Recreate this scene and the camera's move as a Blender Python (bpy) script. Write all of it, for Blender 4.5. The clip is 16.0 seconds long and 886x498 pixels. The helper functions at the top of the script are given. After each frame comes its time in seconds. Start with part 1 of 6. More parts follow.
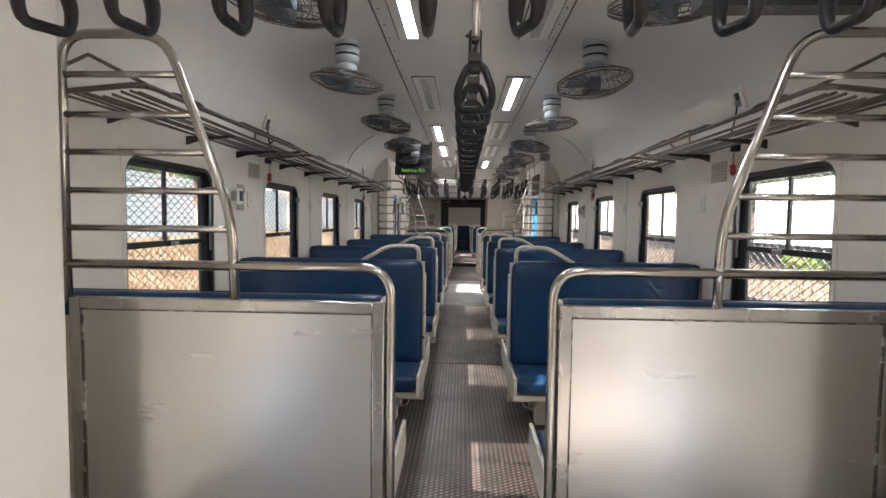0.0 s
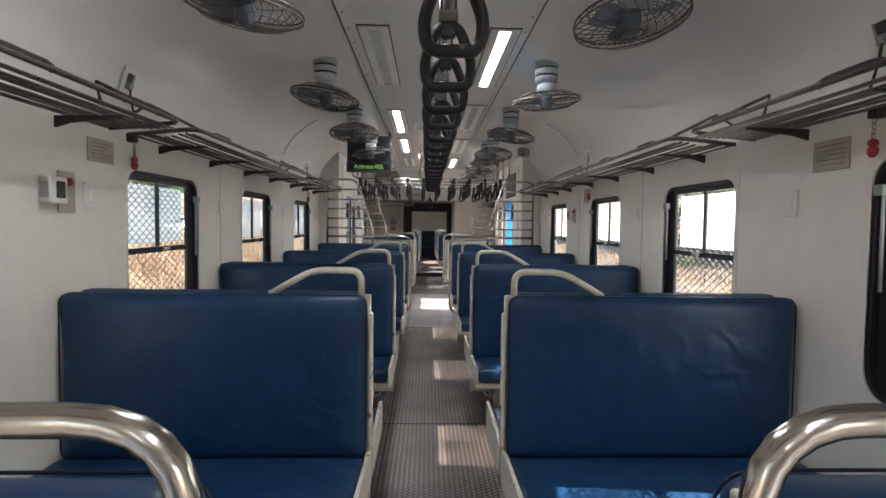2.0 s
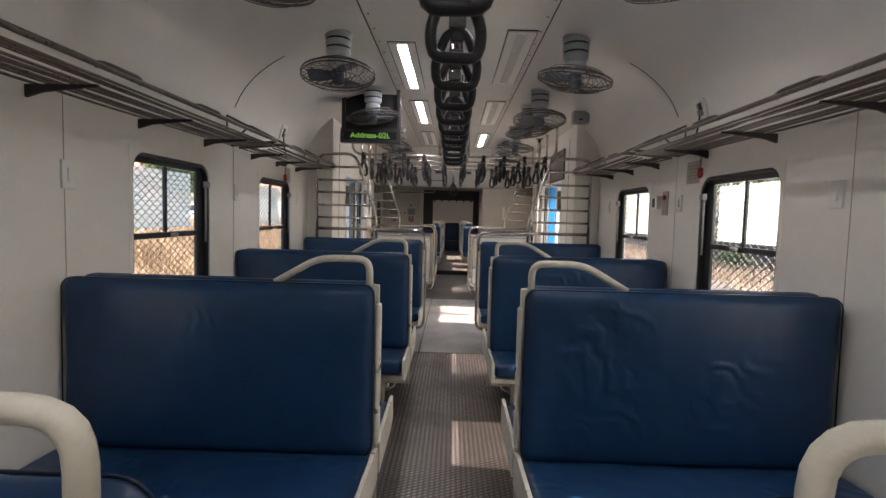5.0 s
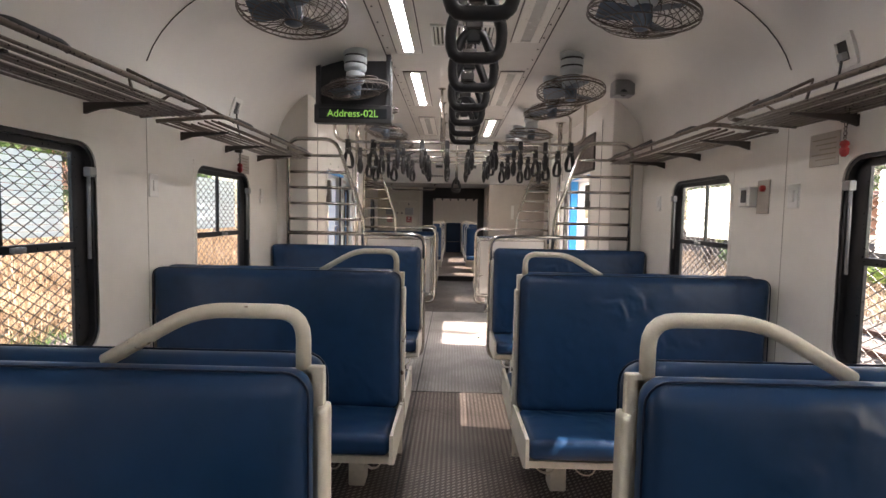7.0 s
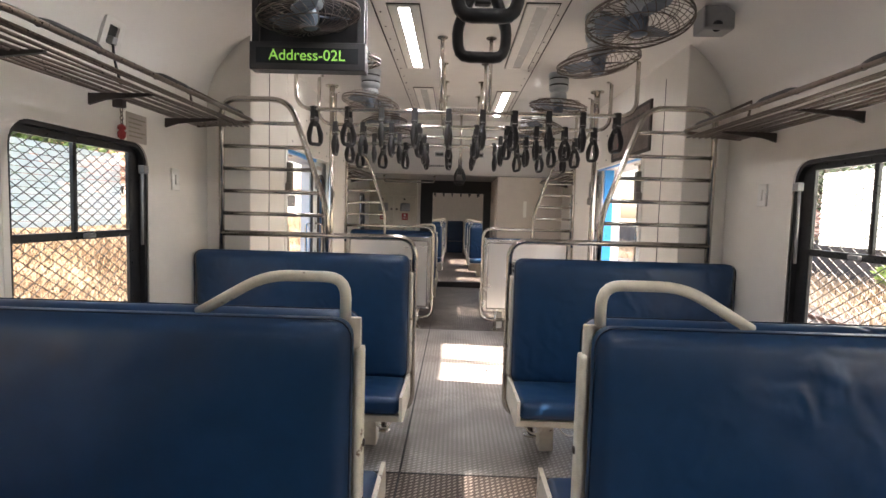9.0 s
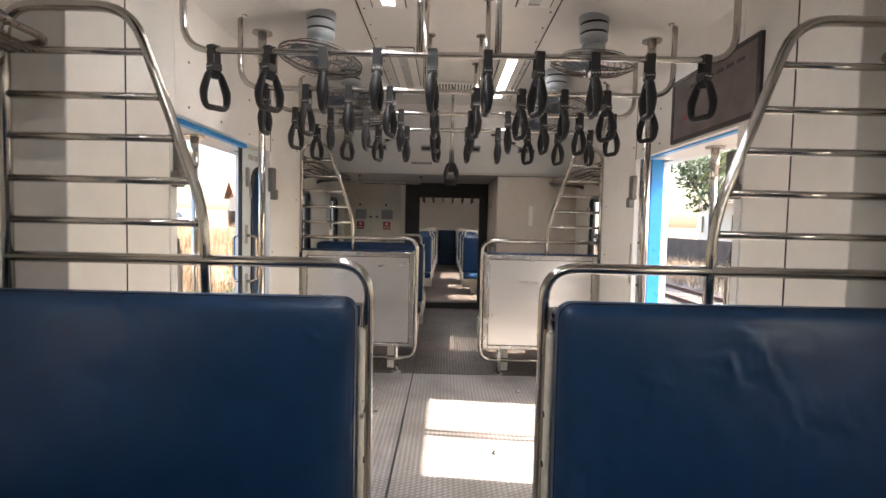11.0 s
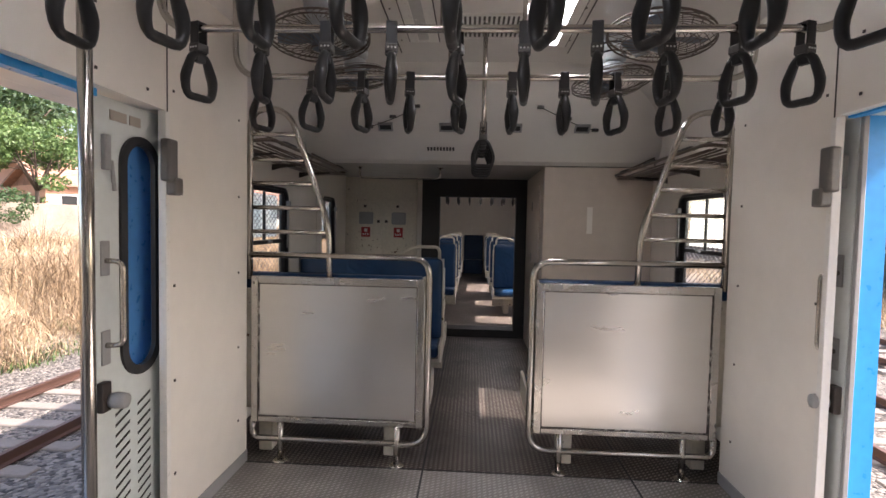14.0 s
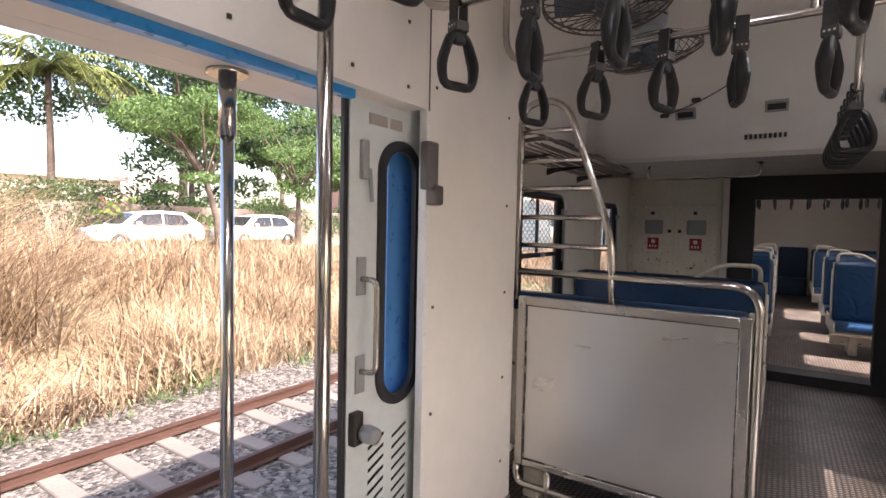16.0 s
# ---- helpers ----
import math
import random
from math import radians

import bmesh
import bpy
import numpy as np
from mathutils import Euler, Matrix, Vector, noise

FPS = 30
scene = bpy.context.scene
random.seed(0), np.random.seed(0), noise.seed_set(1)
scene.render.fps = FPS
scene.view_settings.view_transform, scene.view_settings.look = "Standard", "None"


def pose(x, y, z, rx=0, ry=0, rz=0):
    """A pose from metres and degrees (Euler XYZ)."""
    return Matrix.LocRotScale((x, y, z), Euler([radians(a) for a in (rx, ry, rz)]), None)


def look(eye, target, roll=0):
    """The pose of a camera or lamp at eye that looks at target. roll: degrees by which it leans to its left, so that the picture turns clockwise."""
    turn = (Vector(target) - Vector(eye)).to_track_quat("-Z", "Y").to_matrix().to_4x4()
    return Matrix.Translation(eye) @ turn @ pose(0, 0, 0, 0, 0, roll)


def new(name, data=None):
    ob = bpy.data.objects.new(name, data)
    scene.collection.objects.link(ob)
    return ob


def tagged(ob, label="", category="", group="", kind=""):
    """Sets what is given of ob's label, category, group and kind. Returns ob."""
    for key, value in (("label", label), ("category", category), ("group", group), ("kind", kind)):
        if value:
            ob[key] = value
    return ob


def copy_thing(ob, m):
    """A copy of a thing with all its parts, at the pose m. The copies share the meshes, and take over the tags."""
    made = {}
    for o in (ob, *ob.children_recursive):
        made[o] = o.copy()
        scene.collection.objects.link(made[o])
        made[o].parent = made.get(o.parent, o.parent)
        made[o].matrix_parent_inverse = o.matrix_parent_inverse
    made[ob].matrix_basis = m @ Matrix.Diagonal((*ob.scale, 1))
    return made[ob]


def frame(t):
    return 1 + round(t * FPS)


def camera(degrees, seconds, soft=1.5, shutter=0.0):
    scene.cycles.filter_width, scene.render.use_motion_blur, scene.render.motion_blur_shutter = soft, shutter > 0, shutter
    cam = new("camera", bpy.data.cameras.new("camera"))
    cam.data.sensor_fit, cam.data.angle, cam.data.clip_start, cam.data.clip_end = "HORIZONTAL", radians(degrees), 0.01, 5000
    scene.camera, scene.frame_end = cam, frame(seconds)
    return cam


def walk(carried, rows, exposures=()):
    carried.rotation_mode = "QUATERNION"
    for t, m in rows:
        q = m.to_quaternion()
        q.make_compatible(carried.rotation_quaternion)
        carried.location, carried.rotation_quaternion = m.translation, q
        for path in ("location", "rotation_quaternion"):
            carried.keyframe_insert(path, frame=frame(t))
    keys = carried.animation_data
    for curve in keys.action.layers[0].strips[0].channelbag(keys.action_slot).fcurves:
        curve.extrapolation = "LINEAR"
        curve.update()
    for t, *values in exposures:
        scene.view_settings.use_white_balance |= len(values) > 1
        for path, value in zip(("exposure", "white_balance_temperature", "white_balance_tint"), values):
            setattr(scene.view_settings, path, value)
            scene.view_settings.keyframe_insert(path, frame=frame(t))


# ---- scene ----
cam = camera(81.8, 16.0)
PATH = [
    (0, (-0.038, 0.044, 1.496), (-0.114, 2.039, 1.381), 0.7),
    (0.5, (-0.063, 0.386, 1.501), (-0.097, 2.383, 1.398), 0.4),
    (1, (-0.043, 0.76, 1.506), (-0.067, 2.757, 1.405), 0.5),
    (1.5, (-0.062, 1.134, 1.498), (-0.056, 3.131, 1.396), 0.8),
    (2, (-0.058, 1.469, 1.518), (0.006, 3.466, 1.422), 0.7),
    (2.5, (-0.015, 1.818, 1.519), (0.004, 3.816, 1.419), 0.6),
    (3, (0.0, 2.161, 1.497), (-0.006, 4.158, 1.391), 1.4),
    (3.5, (-0.017, 2.513, 1.496), (0.011, 4.509, 1.379), 1.3),
    (4, (0.014, 2.828, 1.496), (0.049, 4.824, 1.373), 1.1),
    (4.4, (0.028, 3.068, 1.493), (0.012, 5.064, 1.371), 0.8),
    (4.5, (0.045, 3.136, 1.506), (0.011, 5.131, 1.38), 1.2),
    (4.7, (0.017, 3.259, 1.499), (-0.016, 5.255, 1.369), 1.5),
    (6.8, (-0.03, 4.539, 1.501), (-0.073, 6.535, 1.372), 1.0),
    (7, (-0.054, 4.675, 1.506), (-0.088, 6.671, 1.374), 1.1),
    (7.5, (-0.029, 5.018, 1.481), (-0.061, 7.013, 1.347), 1.2),
    (8, (0.011, 5.372, 1.483), (-0.053, 7.366, 1.343), 1.4),
    (8.5, (-0.047, 5.769, 1.494), (-0.103, 7.763, 1.347), 1.6),
    (9, (-0.062, 6.133, 1.486), (-0.101, 8.128, 1.346), 1.6),
    (9.2, (-0.091, 6.289, 1.486), (-0.106, 8.285, 1.358), 1.7),
    (11.3, (-0.04, 7.928, 1.468), (-0.052, 9.925, 1.366), 1.2),
    (11.5, (-0.058, 8.073, 1.473), (-0.073, 10.071, 1.372), 1.2),
    (12, (-0.077, 8.382, 1.495), (-0.093, 10.379, 1.389), 1.3),
    (12.5, (-0.038, 8.698, 1.513), (-0.05, 10.695, 1.402), 1.3),
    (13, (-0.014, 8.967, 1.497), (-0.032, 10.964, 1.392), 1.2),
    (13.5, (-0.048, 9.278, 1.517), (-0.068, 11.275, 1.415), 1.3),
    (14, (-0.062, 9.527, 1.512), (-0.173, 11.521, 1.417), 1.2),
    (14.5, (-0.047, 9.754, 1.505), (-0.45, 11.71, 1.397), 1.0),
    (15, (-0.133, 9.898, 1.508), (-0.836, 11.767, 1.39), 1.1),
    (15.5, (-0.238, 10.037, 1.536), (-1.168, 11.804, 1.431), 1.3),
    (16, (-0.251, 10.101, 1.536), (-1.354, 11.767, 1.448), 1.2),
]
walk(cam, [(t, look(eye, target, roll)) for t, eye, target, roll in PATH], [(0.0, 2.5, 6550, 15), (0.5, 2.3, 6550, 15), (1.5, 2.15, 6500, 15), (2.5, 2.75, 6450, 13), (3.0, 2.7, 6600, 16), (4.5, 2.2, 6750, 17), (7.0, 2.55, 7000, 20), (7.5, 2.3, 6950, 19), (8.0, 2.7, 6750, 16), (9.0, 2.7, 7000, 18), (11.5, 2.5, 6850, 17), (12.0, 2.35, 6750, 17), (13.5, 1.95, 6700, 19), (14.0, 2.05, 6700, 20), (14.5, 2.3, 6700, 20), (15.0, 2.35, 6650, 20), (16.0, 2.2, 6750, 23)])

# ---- world, sun, exposure ----
SUN_DIR = Vector((-1.0, 0.1, -1.0)).normalized()
world = bpy.data.worlds.new("sky")
scene.world = world
world.use_nodes = True
wn = world.node_tree
sky = wn.nodes.new("ShaderNodeTexSky")
sky.sky_type = "NISHITA"
sky.sun_disc = False
sky.sun_elevation = radians(45)
sky.sun_rotation = radians(95)
sky.air_density = 1.3
sky.dust_density = 3.0
bg = wn.nodes["Background"]
bg.inputs["Strength"].default_value = 0.15
wn.links.new(sky.outputs[0], bg.inputs[0])
sun_data = bpy.data.lights.new("sun", "SUN")
sun_data.energy, sun_data.angle, sun_data.color = 5.0, radians(0.6), (1.0, 0.95, 0.87)
sun = new("sun", sun_data)
sun.matrix_world = look((40, 0, 42), Vector((40, 0, 42)) + SUN_DIR)


# ---- materials ----
def material(name, colour, rough=0.5, metal=0.0, var=0.15, scale=6.0, bump=0.0, bump_scale=60.0, coords="Object", spec=0.5, stretch=None, per_object=0.0, rvar=0.1):
    """Two scales of noise over a base colour, with fine relief."""
    m = bpy.data.materials.new(name)
    m.use_nodes = True
    t = m.node_tree
    b = t.nodes["Principled BSDF"]
    b.inputs["Metallic"].default_value = metal
    b.inputs["Specular IOR Level"].default_value = spec
    tc = t.nodes.new("ShaderNodeTexCoord")
    vec = tc.outputs[coords]
    if stretch:
        mp = t.nodes.new("ShaderNodeMapping")
        mp.inputs["Scale"].default_value = stretch
        t.links.new(vec, mp.inputs[0])
        vec = mp.outputs[0]
    n1 = t.nodes.new("ShaderNodeTexNoise")
    n1.inputs["Scale"].default_value, n1.inputs["Detail"].default_value = scale * 0.25, 3
    n2 = t.nodes.new("ShaderNodeTexNoise")
    n2.inputs["Scale"].default_value, n2.inputs["Detail"].default_value = scale * 4, 5
    for n in (n1, n2):
        t.links.new(vec, n.inputs["Vector"])
    mix = t.nodes.new("ShaderNodeMath")
    mix.operation = "ADD"
    t.links.new(n1.outputs[0], mix.inputs[0])
    t.links.new(n2.outputs[0], mix.inputs[1])
    rng = t.nodes.new("ShaderNodeMapRange")
    rng.inputs["From Min"].default_value, rng.inputs["From Max"].default_value = 0.6, 1.4
    rng.inputs["To Min"].default_value, rng.inputs["To Max"].default_value = 1 - var, 1 + var
    t.links.new(mix.outputs[0], rng.inputs["Value"])
    val = rng.outputs[0]
    if per_object:
        oi = t.nodes.new("ShaderNodeObjectInfo")
        r2 = t.nodes.new("ShaderNodeMapRange")
        r2.inputs["To Min"].default_value, r2.inputs["To Max"].default_value = 1 - per_object, 1 + per_object
        t.links.new(oi.outputs["Random"], r2.inputs["Value"])
        mu = t.nodes.new("ShaderNodeMath")
        mu.operation = "MULTIPLY"
        t.links.new(val, mu.inputs[0])
        t.links.new(r2.outputs[0], mu.inputs[1])
        val = mu.outputs[0]
    hs = t.nodes.new("ShaderNodeHueSaturation")
    hs.inputs["Color"].default_value = (*colour, 1)
    t.links.new(val, hs.inputs["Value"])
    t.links.new(hs.outputs[0], b.inputs["Base Color"])
    rr = t.nodes.new("ShaderNodeMapRange")
    rr.inputs["From Min"].default_value, rr.inputs["From Max"].default_value = 0.3, 0.7
    rr.inputs["To Min"].default_value, rr.inputs["To Max"].default_value = max(0.03, rough - rvar), min(1, rough + rvar)
    t.links.new(n2.outputs[0], rr.inputs["Value"])
    t.links.new(rr.outputs[0], b.inputs["Roughness"])
    if bump:
        n3 = t.nodes.new("ShaderNodeTexNoise")
        n3.inputs["Scale"].default_value, n3.inputs["Detail"].default_value = bump_scale, 4
        t.links.new(vec, n3.inputs["Vector"])
        bp = t.nodes.new("ShaderNodeBump")
        bp.inputs["Strength"].default_value, bp.inputs["Distance"].default_value = bump, 0.02
        t.links.new(n3.outputs[0], bp.inputs["Height"])
        t.links.new(bp.outputs[0], b.inputs["Normal"])
    return m


def emitter(name, colour, strength):
    m = bpy.data.materials.new(name)
    m.use_nodes = True
    b = m.node_tree.nodes["Principled BSDF"]
    b.inputs["Base Color"].default_value = (*colour, 1)
    b.inputs["Emission Color"].default_value = (*colour, 1)
    b.inputs["Emission Strength"].default_value = strength
    return m


def chipped(name, colour, under, level):
    """Enamel with flakes gone down to rusty metal and grime in patches."""
    m = material(name, colour, 0.42, 0, 0.14, 9, 0.1, 70)
    t = m.node_tree
    b = t.nodes["Principled BSDF"]
    tc = t.nodes.new("ShaderNodeTexCoord")
    a = t.nodes.new("ShaderNodeTexNoise")
    a.inputs["Scale"].default_value, a.inputs["Detail"].default_value = 26, 6
    c = t.nodes.new("ShaderNodeTexNoise")
    c.inputs["Scale"].default_value, c.inputs["Detail"].default_value = 5, 2
    t.links.new(tc.outputs["Object"], a.inputs["Vector"])
    t.links.new(tc.outputs["Object"], c.inputs["Vector"])
    ad = t.nodes.new("ShaderNodeMath")
    ad.operation = "ADD"
    hf = t.nodes.new("ShaderNodeMath")
    hf.operation = "MULTIPLY"
    hf.inputs[1].default_value = 0.6
    t.links.new(c.outputs[0], hf.inputs[0])
    t.links.new(a.outputs[0], ad.inputs[0])
    t.links.new(hf.outputs[0], ad.inputs[1])
    mr = t.nodes.new("ShaderNodeMapRange")
    mr.inputs["From Min"].default_value, mr.inputs["From Max"].default_value = level + 0.33, level + 0.38
    t.links.new(ad.outputs[0], mr.inputs["Value"])
    mx = t.nodes.new("ShaderNodeMix")
    mx.data_type = "RGBA"
    t.links.new(mr.outputs[0], mx.inputs[0])
    t.links.new(b.inputs["Base Color"].links[0].from_socket, mx.inputs[6])
    mx.inputs[7].default_value = (*under, 1)
    t.links.new(mx.outputs[2], b.inputs["Base Color"])
    return m


def louvre_glass(name):
    """Frosted slats: part of the light goes straight through, part is scattered."""
    m = bpy.data.materials.new(name)
    m.use_nodes = True
    t = m.node_tree
    out = t.nodes["Material Output"]
    t.nodes.remove(t.nodes["Principled BSDF"])
    tr = t.nodes.new("ShaderNodeBsdfTransparent")
    tr.inputs[0].default_value = (0.85, 0.9, 0.9, 1)
    tl = t.nodes.new("ShaderNodeBsdfTranslucent")
    tl.inputs[0].default_value = (0.92, 0.96, 0.91, 1)
    df = t.nodes.new("ShaderNodeBsdfDiffuse")
    df.inputs[0].default_value = (0.85, 0.88, 0.86, 1)
    noi = t.nodes.new("ShaderNodeTexNoise")
    noi.inputs["Scale"].default_value = 9
    rg = t.nodes.new("ShaderNodeMapRange")
    rg.inputs["To Min"].default_value, rg.inputs["To Max"].default_value = 0.18, 0.36
    t.links.new(noi.outputs[0], rg.inputs["Value"])
    m1, m2 = t.nodes.new("ShaderNodeMixShader"), t.nodes.new("ShaderNodeMixShader")
    m1.inputs[0].default_value = 0.1
    t.links.new(tl.outputs[0], m1.inputs[1])
    t.links.new(df.outputs[0], m1.inputs[2])
    t.links.new(rg.outputs[0], m2.inputs[0])
    t.links.new(m1.outputs[0], m2.inputs[1])
    t.links.new(tr.outputs[0], m2.inputs[2])
    t.links.new(m2.outputs[0], out.inputs[0])
    return m


def leaf_material(name, c1, c2):
    m = bpy.data.materials.new(name)
    m.use_nodes = True
    t = m.node_tree
    b = t.nodes["Principled BSDF"]
    g = t.nodes.new("ShaderNodeNewGeometry")
    ramp = t.nodes.new("ShaderNodeMix")
    ramp.data_type = "RGBA"
    ramp.inputs[6].default_value, ramp.inputs[7].default_value = (*c1, 1), (*c2, 1)
    t.links.new(g.outputs["Random Per Island"], ramp.inputs[0])
    t.links.new(ramp.outputs[2], b.inputs["Base Color"])
    b.inputs["Roughness"].default_value = 0.6
    tl = t.nodes.new("ShaderNodeBsdfTranslucent")
    t.links.new(ramp.outputs[2], tl.inputs[0])
    ms = t.nodes.new("ShaderNodeMixShader")
    ms.inputs[0].default_value = 0.3
    t.links.new(b.outputs[0], ms.inputs[1])
    t.links.new(tl.outputs[0], ms.inputs[2])
    t.links.new(ms.outputs[0], t.nodes["Material Output"].inputs[0])
    return m


def chequer_floor(name, base, stud, grime):
    """Worn grey-brown steel plate with rows of small raised studs, bare on top and paled for glints."""
    m = material(name, base, 0.4, 0.2, 0.35, 5, 0, coords="Object")
    t = m.node_tree
    b = t.nodes["Principled BSDF"]
    tc = t.nodes.new("ShaderNodeTexCoord")
    sp = t.nodes.new("ShaderNodeSeparateXYZ")
    t.links.new(tc.outputs["Object"], sp.inputs[0])

    def op(kind, a, c):
        n = t.nodes.new("ShaderNodeMath")
        n.operation = kind
        for i, v in enumerate((a, c)):
            if isinstance(v, (int, float)):
                n.inputs[i].default_value = v
            elif v is not None:
                t.links.new(v, n.inputs[i])
        return n.outputs[0]
    # slanted oblong studs in columns, every other column half a step on
    cx = op("DIVIDE", sp.outputs[0], 0.03)
    col = op("MODULO", op("FLOOR", cx, None), 2.0)
    u = op("SUBTRACT", op("FRACT", cx, None), 0.5)
    v = op("SUBTRACT", op("FRACT", op("ADD", op("DIVIDE", sp.outputs[1], 0.031), op("MULTIPLY", col, 0.5)), None), 0.5)
    da = op("MULTIPLY", op("ADD", u, v), 0.85)
    db = op("MULTIPLY", op("SUBTRACT", u, v), 2.1)
    d = op("SQRT", op("ADD", op("MULTIPLY", da, da), op("MULTIPLY", db, db)), None)
    h = op("MINIMUM", op("MAXIMUM", op("MULTIPLY", op("SUBTRACT", 0.6, d), 5.0), 0.0), 1.0)
    bp = t.nodes.new("ShaderNodeBump")
    bp.inputs["Strength"].default_value, bp.inputs["Distance"].default_value = 1.0, 0.004
    t.links.new(h, bp.inputs["Height"])
    t.links.new(bp.outputs[0], b.inputs["Normal"])
    mx = t.nodes.new("ShaderNodeMix")
    mx.data_type = "RGBA"
    old = b.inputs["Base Color"].links[0].from_socket
    t.links.new(op("MULTIPLY", h, 0.75), mx.inputs[0])
    t.links.new(old, mx.inputs[6])
    # bare stud tops, their colour lifted to stand for glints
    mx.inputs[7].default_value = (*stud, 1)
    # grime trodden between the studs, in patches
    nz = t.nodes.new("ShaderNodeTexNoise")
    nz.inputs["Scale"].default_value, nz.inputs["Detail"].default_value = 2.2, 7
    t.links.new(tc.outputs["Object"], nz.inputs["Vector"])
    gr = t.nodes.new("ShaderNodeMapRange")
    gr.inputs["From Min"].default_value, gr.inputs["From Max"].default_value = 0.42, 0.62
    gr.inputs["To Min"].default_value, gr.inputs["To Max"].default_value = 0.0, 0.6
    t.links.new(nz.outputs[0], gr.inputs["Value"])
    m2 = t.nodes.new("ShaderNodeMix")
    m2.data_type = "RGBA"
    t.links.new(gr.outputs[0], m2.inputs[0])
    t.links.new(mx.outputs[2], m2.inputs[6])
    m2.inputs[7].default_value = (*grime, 1)
    t.links.new(m2.outputs[2], b.inputs["Base Color"])
    return m


def ballast_ground(name):
    """Dry earth far off, grey stones round the tracks."""
    m = bpy.data.materials.new(name)
    m.use_nodes = True
    t = m.node_tree
    b = t.nodes["Principled BSDF"]
    b.inputs["Roughness"].default_value = 0.9
    tc = t.nodes.new("ShaderNodeTexCoord")
    vo = t.nodes.new("ShaderNodeTexVoronoi")
    vo.inputs["Scale"].default_value = 19
    t.links.new(tc.outputs["Object"], vo.inputs["Vector"])
    r1 = t.nodes.new("ShaderNodeValToRGB")
    r1.color_ramp.elements[0].color, r1.color_ramp.elements[1].color = (0.02, 0.017, 0.015, 1), (0.215, 0.19, 0.165, 1)
    sc = t.nodes.new("ShaderNodeSeparateColor")
    t.links.new(vo.outputs["Color"], sc.inputs[0])
    t.links.new(sc.outputs[0], r1.inputs[0])
    nz = t.nodes.new("ShaderNodeTexNoise")
    nz.inputs["Scale"].default_value, nz.inputs["Detail"].default_value = 0.8, 6
    t.links.new(tc.outputs["Object"], nz.inputs["Vector"])
    r2 = t.nodes.new("ShaderNodeValToRGB")
    r2.color_ramp.elements[0].color, r2.color_ramp.elements[1].color = (0.15, 0.11, 0.065, 1), (0.3, 0.24, 0.15, 1)
    t.links.new(nz.outputs[0], r2.inputs[0])
    sp = t.nodes.new("ShaderNodeSeparateXYZ")
    t.links.new(tc.outputs["Object"], sp.inputs[0])
    lo = t.nodes.new("ShaderNodeMapRange")
    lo.inputs["From Min"].default_value, lo.inputs["From Max"].default_value = -1.36, -1.2
    t.links.new(sp.outputs[2], lo.inputs["Value"])
    mx = t.nodes.new("ShaderNodeMix")
    mx.data_type = "RGBA"
    t.links.new(lo.outputs[0], mx.inputs[0])
    t.links.new(r1.outputs[0], mx.inputs[6])
    t.links.new(r2.outputs[0], mx.inputs[7])
    t.links.new(mx.outputs[2], b.inputs["Base Color"])
    bp = t.nodes.new("ShaderNodeBump")
    bp.inputs["Strength"].default_value, bp.inputs["Distance"].default_value = 1.0, 0.06
    bp.invert = True
    t.links.new(vo.outputs["Distance"], bp.inputs["Height"])
    t.links.new(bp.outputs[0], b.inputs["Normal"])
    return m


